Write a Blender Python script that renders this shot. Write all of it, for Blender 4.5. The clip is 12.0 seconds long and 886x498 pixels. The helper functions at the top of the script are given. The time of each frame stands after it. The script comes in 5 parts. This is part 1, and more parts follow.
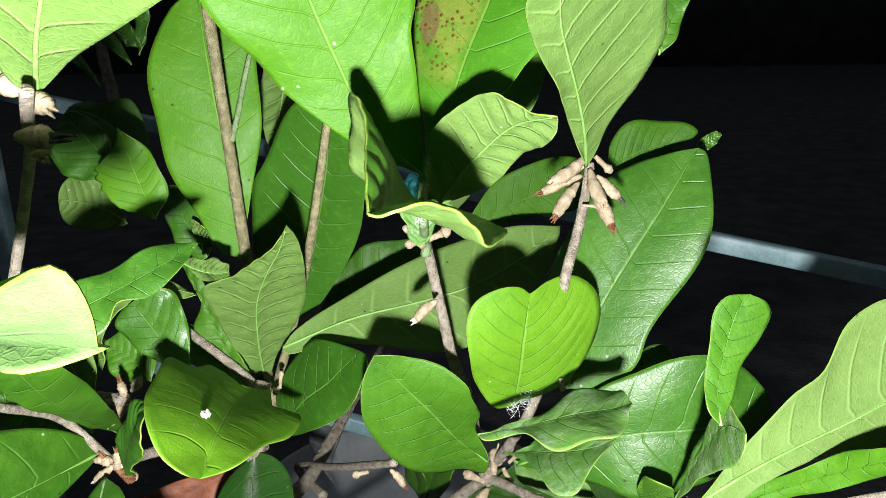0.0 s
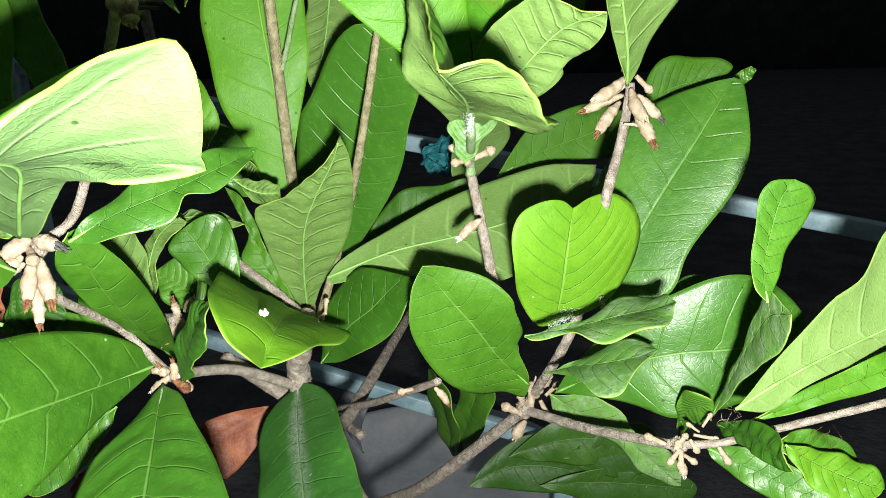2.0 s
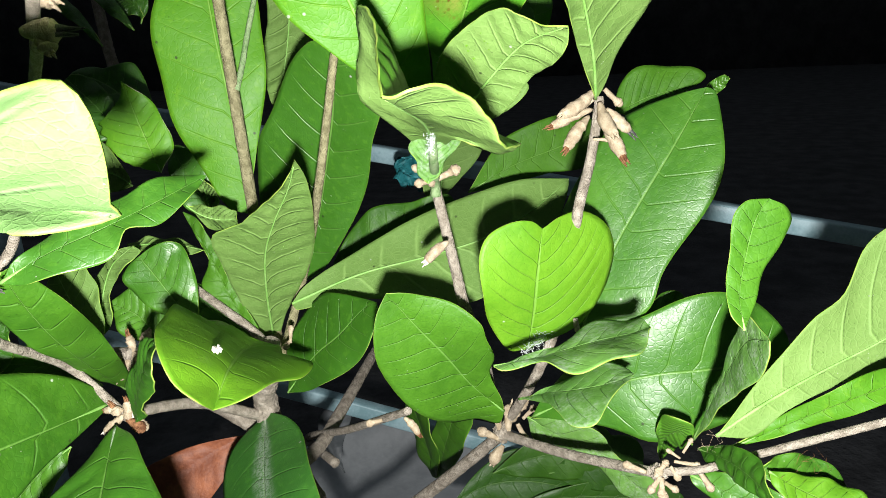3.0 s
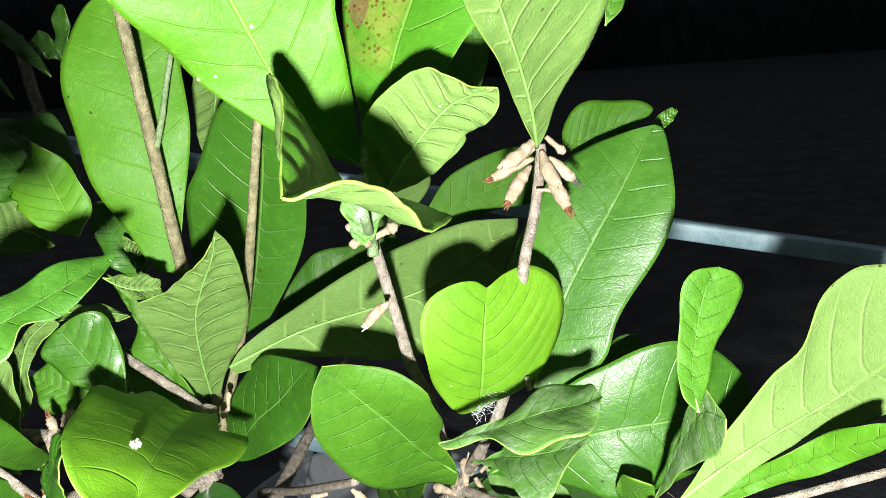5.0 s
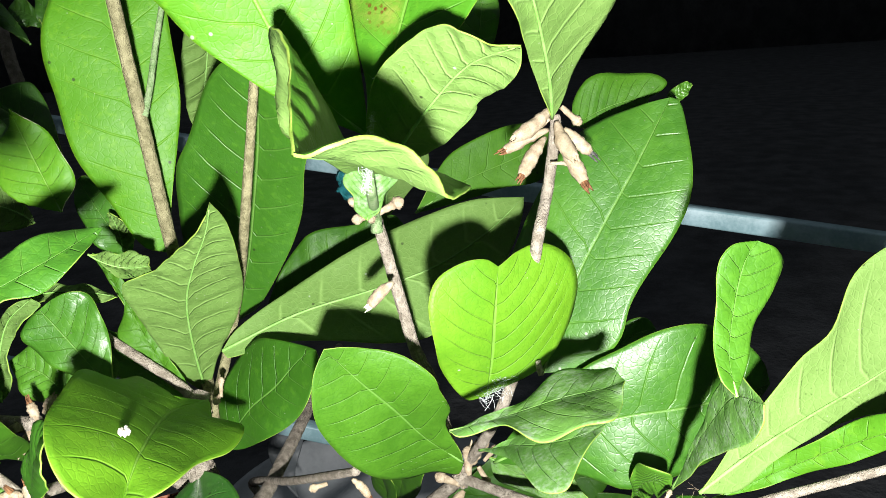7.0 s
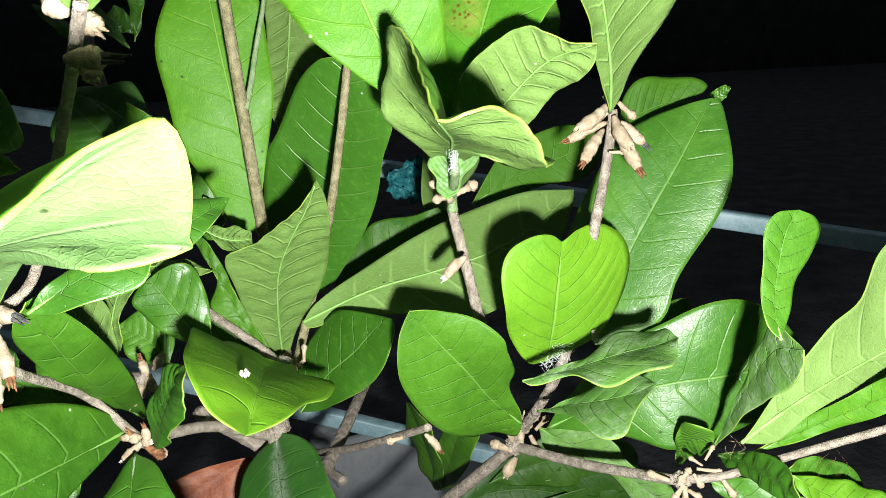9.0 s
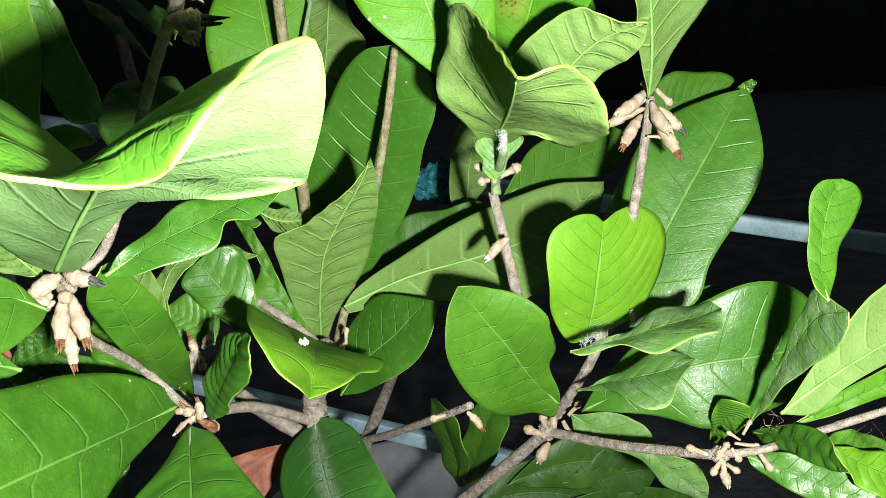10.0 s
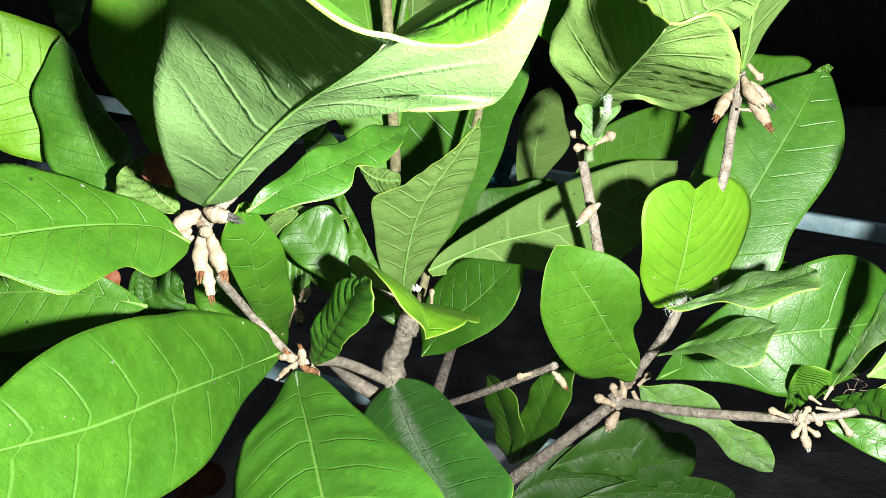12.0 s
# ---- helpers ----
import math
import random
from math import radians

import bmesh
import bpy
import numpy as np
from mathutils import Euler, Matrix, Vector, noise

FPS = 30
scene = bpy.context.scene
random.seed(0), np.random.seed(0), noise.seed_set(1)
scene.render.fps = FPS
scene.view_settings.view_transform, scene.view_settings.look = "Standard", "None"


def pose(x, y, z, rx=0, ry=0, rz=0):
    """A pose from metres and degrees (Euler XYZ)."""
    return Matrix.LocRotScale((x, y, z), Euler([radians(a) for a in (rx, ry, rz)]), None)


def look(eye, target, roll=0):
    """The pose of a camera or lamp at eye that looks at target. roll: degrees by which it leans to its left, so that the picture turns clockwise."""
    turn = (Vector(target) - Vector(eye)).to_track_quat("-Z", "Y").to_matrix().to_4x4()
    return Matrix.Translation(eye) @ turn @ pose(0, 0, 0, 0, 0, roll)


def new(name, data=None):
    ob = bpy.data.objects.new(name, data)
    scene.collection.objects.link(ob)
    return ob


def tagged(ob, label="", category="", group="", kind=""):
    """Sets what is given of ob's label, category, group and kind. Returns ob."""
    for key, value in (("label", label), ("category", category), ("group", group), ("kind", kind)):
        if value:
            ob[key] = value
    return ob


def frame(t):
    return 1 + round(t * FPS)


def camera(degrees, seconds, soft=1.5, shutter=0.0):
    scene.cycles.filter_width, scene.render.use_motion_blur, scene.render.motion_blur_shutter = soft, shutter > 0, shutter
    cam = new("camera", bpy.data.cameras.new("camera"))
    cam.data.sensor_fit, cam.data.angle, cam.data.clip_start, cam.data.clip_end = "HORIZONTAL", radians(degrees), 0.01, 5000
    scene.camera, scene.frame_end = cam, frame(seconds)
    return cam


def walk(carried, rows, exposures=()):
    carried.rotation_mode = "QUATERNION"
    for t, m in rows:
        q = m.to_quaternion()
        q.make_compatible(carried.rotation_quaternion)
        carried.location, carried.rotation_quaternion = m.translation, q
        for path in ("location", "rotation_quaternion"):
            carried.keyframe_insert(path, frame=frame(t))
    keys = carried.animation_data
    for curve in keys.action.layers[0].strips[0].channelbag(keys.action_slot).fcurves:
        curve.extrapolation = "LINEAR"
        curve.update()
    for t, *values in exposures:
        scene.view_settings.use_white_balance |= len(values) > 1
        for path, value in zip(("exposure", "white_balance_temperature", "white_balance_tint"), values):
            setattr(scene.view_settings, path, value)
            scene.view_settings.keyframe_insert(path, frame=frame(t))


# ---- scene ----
cam = camera(61.2, 12.0, soft=0.75)
PATH = [
    (0, (0.01236, -0.03365, 0.55278), (-0.02117, 0.92234, 0.26131), -0.889),
    (0.5, (0.02648, -0.02264, 0.54472), (-0.01940, 0.93590, 0.26347), -1.897),
    (1, (0.02202, -0.03126, 0.54063), (-0.03098, 0.92414, 0.25011), -2.305),
    (1.5, (0.01023, -0.05069, 0.53120), (-0.04821, 0.90740, 0.25077), -1.395),
    (2, (0.00260, -0.05047, 0.52626), (-0.05181, 0.90741, 0.24428), -1.165),
    (2.5, (0.00434, -0.04282, 0.52653), (-0.04890, 0.91452, 0.24250), -2.031),
    (3, (0.00901, -0.03758, 0.52900), (-0.02696, 0.92286, 0.25287), -2.300),
    (3.5, (0.01555, -0.02721, 0.53290), (-0.00062, 0.93718, 0.26891), -2.971),
    (3.7, (0.01961, -0.01843, 0.53537), (0.01046, 0.94696, 0.27470), -3.651),
    (5.3, (0.01757, -0.01856, 0.54247), (0.02706, 0.94194, 0.26432), -3.904),
    (5.5, (0.01391, -0.02120, 0.54165), (0.02433, 0.93962, 0.26469), -3.624),
    (6, (0.00820, -0.01536, 0.53765), (0.02754, 0.94268, 0.25166), -3.104),
    (6.5, (0.01324, -0.00974, 0.53787), (0.03384, 0.94741, 0.24901), -3.583),
    (6.7, (0.01237, -0.00635, 0.53638), (0.03798, 0.94975, 0.24446), -3.507),
    (8.3, (0.01017, -0.02558, 0.53449), (0.02508, 0.93241, 0.24809), -3.263),
    (8.5, (0.00239, -0.03190, 0.53316), (0.00806, 0.92950, 0.25808), -3.064),
    (9, (-0.00744, -0.03685, 0.53246), (-0.00099, 0.92628, 0.26352), -3.045),
    (9.5, (-0.01629, -0.03791, 0.52447), (-0.01052, 0.92639, 0.25972), -2.766),
    (10, (-0.02415, -0.04824, 0.52168), (-0.01274, 0.92246, 0.28166), -2.851),
    (10.5, (-0.03400, -0.05799, 0.51498), (-0.02130, 0.91709, 0.29351), -1.860),
    (11, (-0.04754, -0.06853, 0.51273), (-0.05153, 0.90748, 0.29506), -1.385),
    (11.5, (-0.05352, -0.07261, 0.51400), (-0.06710, 0.90370, 0.29804), -1.517),
    (12, (-0.05421, -0.06167, 0.50959), (-0.05692, 0.91122, 0.27834), -1.169),
]
walk(cam, [(t, look(eye, target, roll)) for t, eye, target, roll in PATH],
     exposures=[(0.0, -0.12), (0.5, 0.06), (1.0, 0.1), (2.5, 0.0), (3.7, 0.12), (6.0, 0.34), (8.3, 0.18), (10.0, -0.04), (11.0, 0.12), (12.0, 0.22)])
# ---- light: the small white lamp beside the lens, and a night sky
world = bpy.data.worlds.new("night")
scene.world = world
world.use_nodes = True
world.node_tree.nodes["Background"].inputs[0].default_value = (0.8, 0.9, 1.0, 1)
world.node_tree.nodes["Background"].inputs[1].default_value = 0.10
lamp_data = bpy.data.lights.new("torch", "POINT")
lamp_data.energy, lamp_data.shadow_soft_size, lamp_data.color = 12.7, 0.006, (1.0, 0.985, 0.97)
torch = new("torch", lamp_data)
torch.location = (0.013, -0.074, 0.504)


# ---- materials
def material(name):
    m = bpy.data.materials.new(name)
    m.use_nodes = True
    return m, m.node_tree.nodes, m.node_tree.links, m.node_tree.nodes["Principled BSDF"]


class Net:
    """Short hand for a node tree."""
    def __init__(self, name):
        self.mat, self.nodes, self.links, self.bsdf = material(name)

    def put(self, socket, value):
        if isinstance(value, bpy.types.NodeSocket):
            self.links.new(value, socket)
        else:
            socket.default_value = value

    def math(self, op, a, b=0.0, c=0.0):
        n = self.nodes.new("ShaderNodeMath")
        n.operation = op
        for s, x in zip(n.inputs, (a, b, c)):
            self.put(s, x)
        return n.outputs[0]

    def step(self, x, lo, hi, out0=0.0, out1=1.0):
        n = self.nodes.new("ShaderNodeMapRange")
        n.interpolation_type = "SMOOTHSTEP"
        for k, val in zip(("Value", "From Min", "From Max", "To Min", "To Max"), (x, lo, hi, out0, out1)):
            self.put(n.inputs[k], val)
        return n.outputs[0]

    def mix(self, fac, a, b):
        n = self.nodes.new("ShaderNodeMix")
        n.data_type = "RGBA"
        self.put(n.inputs[0], fac)
        self.put(n.inputs[6], a)
        self.put(n.inputs[7], b)
        return n.outputs[2]

    def noise(self, vector, scale, detail=3.0, rough=0.55):
        n = self.nodes.new("ShaderNodeTexNoise")
        self.put(n.inputs["Vector"], vector)
        self.put(n.inputs["Scale"], scale)
        self.put(n.inputs["Detail"], detail)
        self.put(n.inputs["Roughness"], rough)
        return n.outputs[0]

    def spots(self, vector, scale):
        n = self.nodes.new("ShaderNodeTexVoronoi")
        self.put(n.inputs["Vector"], vector)
        self.put(n.inputs["Scale"], scale)
        return n.outputs["Distance"], n.outputs["Color"]

    def coord(self):
        return self.nodes.new("ShaderNodeTexCoord").outputs["Object"]

    def shift(self):
        """Object coordinates moved apart from thing to thing."""
        n = self.nodes.new("ShaderNodeVectorMath")
        n.operation = "MULTIPLY_ADD"
        self.put(n.inputs[0], self.random_vec())
        n.inputs[1].default_value = (7.0, 5.0, 3.0)
        self.put(n.inputs[2], self.coord())
        return n.outputs[0]

    def random_vec(self):
        c = self.nodes.new("ShaderNodeCombineXYZ")
        r = self.random()
        for k in range(3):
            self.put(c.inputs[k], r)
        return c.outputs[0]

    def random(self):
        return self.nodes.new("ShaderNodeObjectInfo").outputs["Random"]

    def bump(self, height, distance, strength=1.0):
        n = self.nodes.new("ShaderNodeBump")
        n.inputs["Strength"].default_value = strength
        n.inputs["Distance"].default_value = distance
        self.put(n.inputs["Height"], height)
        self.put(self.bsdf.inputs["Normal"], n.outputs[0])

    def finish(self, color, rough, spec=0.5):
        self.put(self.bsdf.inputs["Base Color"], color)
        self.put(self.bsdf.inputs["Roughness"], rough)
        self.bsdf.inputs["Specular IOR Level"].default_value = spec
        return self.mat


def leaf_material(name, deep, light, vein, rough, relief, under=False, blotch=None, dusty=False, powder=False, gloss=0.28):
    """A leaf's skin: blade colour in two tones, side veins that arch to the margin, specks and fine relief."""
    n = Net(name)
    sep = n.nodes.new("ShaderNodeSeparateXYZ")
    uvm = n.nodes.new("ShaderNodeUVMap")
    uvm.uv_map = "blade"
    n.put(sep.inputs[0], uvm.outputs[0])
    u, vv = sep.outputs[0], n.math("MULTIPLY_ADD", sep.outputs[1], 2.0, -1.0)
    av = n.math("ABSOLUTE", vv)
    pos = n.shift()
    wob = n.math("MULTIPLY_ADD", n.noise(pos, 60.0, 2.0), 0.05, -0.025)
    veinmap = n.nodes.new("ShaderNodeUVMap")
    veinmap.uv_map = "veins"
    along = n.nodes.new("ShaderNodeSeparateXYZ")
    n.put(along.inputs[0], veinmap.outputs[0])
    phase = n.math("FRACT", n.math("MULTIPLY_ADD", wob, 3.2, along.outputs[0]))
    dist = n.math("ABSOLUTE", n.math("SUBTRACT", phase, 0.5))
    line = n.step(dist, 0.0, n.math("MULTIPLY_ADD", av, -0.020, 0.095 if under else 0.052), 1.0, 0.0)
    fade = n.math("MULTIPLY", n.step(av, 0.62, 0.92, 1.0, 0.15), n.step(u, 0.04, 0.14))
    line = n.math("MULTIPLY", line, fade)
    rib = n.step(av, 0.006, 0.03, 1.0, 0.0)
    veins = n.math("MAXIMUM", line, rib)
    big, small = n.noise(pos, 38.0, 3.0), n.noise(pos, 260.0, 4.0)
    tone = n.math("ADD", n.math("MULTIPLY", big, 0.75), n.math("MULTIPLY", small, 0.35))
    tone = n.math("ADD", tone, n.math("MULTIPLY_ADD", n.random(), 0.5, -0.33))
    col = n.mix(n.step(tone, 0.3, 0.85), deep, light)
    edge = n.step(av, 0.975, 1.0)
    col = n.mix(n.math("MULTIPLY", edge, 0.08 if under else 0.35), col, (light[0] * 1.7, light[1] * 1.25, light[2], 1))
    if blotch:
        patch = n.noise(pos, 75.0, 4.0)
        side = n.math("MULTIPLY", n.step(vv, -0.15, 0.05, 1.0, 0.0) if blotch < 0 else n.step(vv, -0.05, 0.15), n.step(u, 0.28, 0.42))
        ill = n.math("MULTIPLY", side, n.step(patch, 0.30, 0.56))
        col = n.mix(n.math("MULTIPLY", ill, 0.62), col, (0.34, 0.30, 0.07, 1))
        dry = n.math("ADD", n.math("POWER", n.math("DIVIDE", n.math("SUBTRACT", u, 0.52), 0.075), 2.0), n.math("POWER", n.math("DIVIDE", n.math("ADD", av, -0.72), 0.17), 2.0))
        dry = n.math("MULTIPLY", n.step(n.math("ADD", dry, n.math("MULTIPLY", patch, 0.9)), 1.1, 1.6, 1.0, 0.0), n.step(vv, -0.1, 0.0, 1.0, 0.0))
        col = n.mix(n.math("MULTIPLY", dry, 0.85), col, n.mix(n.noise(pos, 500.0, 3.0), (0.10, 0.035, 0.018, 1), (0.26, 0.13, 0.085, 1)))
        sd, sc = n.spots(pos, 620.0)
        pick = n.nodes.new("ShaderNodeSeparateColor")
        n.put(pick.inputs[0], sc)
        dots = n.math("MULTIPLY", n.step(sd, 0.22, 0.5, 1.0, 0.0), n.step(pick.outputs[0], 0.35, 0.5))
        col = n.mix(n.math("MULTIPLY", n.math("MULTIPLY", dots, side), n.step(n.noise(pos, 170.0, 2.0), 0.38, 0.5)), col, (0.13, 0.022, 0.01, 1))
    grain = n.noise(pos, 1300.0, 3.0, 0.7)
    col = n.mix(n.step(grain, 0.42, 0.75, 0.0, 0.5), col, deep)
    mottle = n.noise(pos, 420.0, 3.0, 0.6)
    col = n.mix(n.step(mottle, 0.5, 0.72, 0.0, 0.4), col, light)
    pit_d, pit_c = n.spots(pos, 640.0)
    pit_pick = n.nodes.new("ShaderNodeSeparateColor")
    n.put(pit_pick.inputs[0], pit_c)
    pits = n.math("MULTIPLY", n.step(pit_d, 0.08, 0.22, 1.0, 0.0), n.step(pit_pick.outputs[0], 0.8, 0.84))
    col = n.mix(n.math("MULTIPLY", pits, 0.55), col, (deep[0] * 0.4, deep[1] * 0.4, deep[2] * 0.4, 1))
    mote = n.math("MULTIPLY", n.step(pit_d, 0.06, 0.16, 1.0, 0.0), n.step(pit_pick.outputs[1], 0.94, 0.95))
    col = n.mix(n.math("MULTIPLY", mote, 0.6), col, (0.5, 0.55, 0.42, 1))
    col = n.mix(n.math("MAXIMUM", n.math("MULTIPLY", line, 0.25 if not under else 0.5), n.math("MULTIPLY", rib, 0.55)), col, vein)
    sd, sc = n.spots(pos, 150.0)
    pick = n.nodes.new("ShaderNodeSeparateColor")
    n.put(pick.inputs[0], sc)
    speck = n.math("MULTIPLY", n.step(sd, 0.05, 0.11, 1.0, 0.0), n.step(pick.outputs[0], 0.86, 0.88))
    col = n.mix(n.math("MULTIPLY", speck, 0.85), col, (0.02, 0.025, 0.008, 1))
    dust = n.math("MULTIPLY", n.step(sd, 0.04, 0.1, 1.0, 0.0), n.step(pick.outputs[1], 0.92, 0.93))
    col = n.mix(n.math("MULTIPLY", dust, 0.7), col, (0.55, 0.6, 0.5, 1))
    if dusty:
        film = n.math("MULTIPLY", n.step(n.noise(pos, 120.0, 5.0, 0.7), 0.4, 0.66), n.step(n.noise(pos, 900.0, 2.0), 0.3, 0.7))
        col = n.mix(n.math("MULTIPLY", film, 0.42), col, (0.55, 0.60, 0.53, 1))
    if powder:
        near_rib = n.step(n.math("SUBTRACT", av, n.math("MULTIPLY", n.noise(pos, 240.0, 5.0, 0.7), 0.3)), -0.12, 0.16, 1.0, 0.0)
        near_rib = n.math("MULTIPLY", near_rib, n.step(u, 0.3, 0.75, 1.0, 0.45))
        near_rib = n.math("MULTIPLY", near_rib, n.step(n.noise(pos, 1100.0, 3.0), 0.3, 0.62))
        col = n.mix(n.math("MULTIPLY", near_rib, 0.75), col, (0.38, 0.45, 0.36, 1))
    quilt = n.math("MULTIPLY", n.math("COSINE", n.math("MULTIPLY", n.math("SUBTRACT", phase, 0.5), 6.283)), n.math("MULTIPLY", n.step(big, 0.3, 0.7, 0.35, 1.0), -0.24 if not under else 0.42))
    net = n.nodes.new("ShaderNodeTexVoronoi")
    net.feature = "DISTANCE_TO_EDGE"
    n.put(net.inputs["Vector"], pos)
    n.put(net.inputs["Scale"], 480.0)
    mesh_line = n.step(net.outputs["Distance"], 0.0, 0.14, 1.0, 0.0)
    col = n.mix(n.math("MULTIPLY", mesh_line, 0.11), col, vein if under else deep)
    height = n.math("ADD", n.math("MULTIPLY", mesh_line, 0.08 if under else -0.06), n.math("MULTIPLY", quilt, fade))
    height = n.math("ADD", height, n.math("MULTIPLY", small, 0.16))
    height = n.math("ADD", height, n.math("MULTIPLY", veins, -0.40 if not under else 0.40))
    height = n.math("ADD", height, n.math("ADD", n.math("MULTIPLY", n.noise(pos, 90.0, 2.0), 0.7), n.math("MULTIPLY", grain, 0.08)))
    n.bump(height, relief)
    n.finish(col, n.math("MULTIPLY_ADD", small, 0.25, rough), gloss)
    through_light = n.nodes.new("ShaderNodeBsdfTranslucent")
    n.put(through_light.inputs[0], n.mix(0.5, col, (0.24, 0.42, 0.06, 1)))
    blend = n.nodes.new("ShaderNodeMixShader")
    blend.inputs[0].default_value = 0.33
    n.put(blend.inputs[1], n.bsdf.outputs[0])
    n.put(blend.inputs[2], through_light.outputs[0])
    n.put(n.nodes["Material Output"].inputs["Surface"], blend.outputs[0])
    return n.mat


GREEN_M = leaf_material("mature_leaf_face", (0.046, 0.165, 0.012, 1), (0.100, 0.280, 0.019, 1), (0.209, 0.410, 0.086, 1), 0.31, 0.00055, gloss=0.80)
GREEN_Y = leaf_material("young_leaf_face", (0.078, 0.245, 0.010, 1), (0.157, 0.355, 0.016, 1), (0.247, 0.450, 0.086, 1), 0.42, 0.00055, gloss=0.40)
GREEN_S = leaf_material("spotted_leaf_face", (0.068, 0.245, 0.013, 1), (0.123, 0.345, 0.019, 1), (0.228, 0.430, 0.072, 1), 0.38, 0.00055, blotch=-1)
PALE = leaf_material("leaf_underside", (0.130, 0.240, 0.052, 1), (0.200, 0.330, 0.085, 1), (0.266, 0.440, 0.122, 1), 0.55, 0.0007, under=True)
# dark green leaves; also a darkened skin for over-lit near leaves and shaded ones
GREEN_DARK = leaf_material("dark_or_dimmed_leaf_face", (0.032, 0.120, 0.007, 1), (0.074, 0.215, 0.012, 1), (0.180, 0.380, 0.072, 1), 0.40, 0.00055, gloss=0.40)
GREEN_D = leaf_material("dusty_leaf_face", (0.114, 0.270, 0.050, 1), (0.218, 0.440, 0.094, 1), (0.209, 0.340, 0.108, 1), 0.6, 0.0006, dusty=True, gloss=0.2)
DUSTY = (GREEN_D, PALE)
GREEN_P = leaf_material("powdery_leaf_face", (0.042, 0.158, 0.024, 1), (0.095, 0.307, 0.036, 1), (0.152, 0.310, 0.072, 1), 0.36, 0.0005, powder=True)
# greyer underside, darkened so the leaf nearest the lamp does not burn out
DIM_UNDER = leaf_material("dimmed_grey_leaf_underside", (0.096, 0.190, 0.056, 1), (0.140, 0.250, 0.082, 1), (0.20, 0.31, 0.14, 1), 0.42, 0.0007, under=True, gloss=0.4)
BROAD = (GREEN_DARK, DIM_UNDER)
YOUNG, MATURE, SPOTTED, DARK = (GREEN_Y, PALE), (GREEN_M, PALE), (GREEN_S, PALE), (GREEN_DARK, PALE)


def plain(name, color, color2, scale, rough=0.6, relief=0.0005, spec=0.4, metal=0.0):
    n = Net(name)
    pos = n.shift()
    a, b = n.noise(pos, scale, 4.0), n.noise(pos, scale * 7, 3.0)
    col = n.mix(n.step(n.math("ADD", n.math("MULTIPLY", a, 0.7), n.math("MULTIPLY", b, 0.3)), 0.35, 0.68), color, color2)
    n.bump(n.math("ADD", a, n.math("MULTIPLY", b, 0.6)), relief)
    n.bsdf.inputs["Metallic"].default_value = metal
    return n.finish(col, n.math("MULTIPLY_ADD", b, 0.2, rough), spec)


RIB = plain("leaf_rib", (0.13, 0.30, 0.05, 1), (0.22, 0.38, 0.11, 1), 200, 0.5, 0.0002)
STALK = plain("leaf_stalk", (0.10, 0.18, 0.06, 1), (0.22, 0.29, 0.15, 1), 300, 0.65, 0.0008)
WEB = plain("grey_web", (0.42, 0.46, 0.45, 1), (0.62, 0.66, 0.65, 1), 300, 0.8, 0.0002)
MARGIN = plain("leaf_margin", (0.16, 0.30, 0.03, 1), (0.28, 0.36, 0.07, 1), 200, 0.5, 0.0001)
BARK = plain("grey_brown_bark", (0.17, 0.145, 0.11, 1), (0.36, 0.32, 0.26, 1), 330, 0.75, 0.0012, 0.25)
OLIVE = plain("olive_young_bark", (0.13, 0.12, 0.06, 1), (0.27, 0.25, 0.14, 1), 330, 0.7, 0.0010, 0.25)
METAL = plain("dull_painted_steel", (0.20, 0.34, 0.37, 1), (0.36, 0.52, 0.56, 1), 60, 0.35, 0.0002, 0.5)
RUST = plain("dry_red_leaf", (0.13, 0.036, 0.014, 1), (0.25, 0.085, 0.036, 1), 90, 0.5, 0.0004)
POWDER = plain("powdery_rib", (0.15, 0.24, 0.11, 1), (0.36, 0.43, 0.32, 1), 420, 0.8, 0.0004, 0.2)
ASH = plain("grey_plastic_film", (0.06, 0.07, 0.075, 1), (0.11, 0.12, 0.125, 1), 50, 0.4, 0.0004)
DEAD, GREYFILM, POWDERY = (RUST, RUST, RUST), (ASH, ASH, ASH), (GREEN_P, PALE, POWDER)
FUZZY = (GREEN_M, PALE, POWDER)
TAN = plain("tan_flower_calyx", (0.22, 0.170, 0.108, 1), (0.40, 0.335, 0.235, 1), 420, 0.7, 0.0003, 0.3)
CREAM = plain("white_petal", (0.46, 0.43, 0.36, 1), (0.62, 0.59, 0.51, 1), 300, 0.6, 0.0002)
WITHERED = plain("withered_brown_petal", (0.07, 0.028, 0.012, 1), (0.26, 0.13, 0.06, 1), 500, 0.8, 0.0005, 0.2)
CHAR = plain("dark_grey_wisp", (0.03, 0.032, 0.03, 1), (0.10, 0.10, 0.09, 1), 500, 0.8, 0.0004, 0.2)
PALE_POT = plain("pale_grey_plastic", (0.30, 0.32, 0.33, 1), (0.40, 0.42, 0.43, 1), 25, 0.5, 0.0004)
TEAL = plain("teal_plastic", (0.02, 0.20, 0.22, 1), (0.05, 0.33, 0.36, 1), 80, 0.35, 0.0006)
WALL = plain("dark_backdrop_wall", (0.085, 0.087, 0.09, 1), (0.15, 0.152, 0.156, 1), 6, 0.85, 0.004, 0.2)
SOIL = plain("dark_ground", (0.038, 0.039, 0.041, 1), (0.078, 0.080, 0.083, 1), 14, 0.85, 0.006, 0.2)


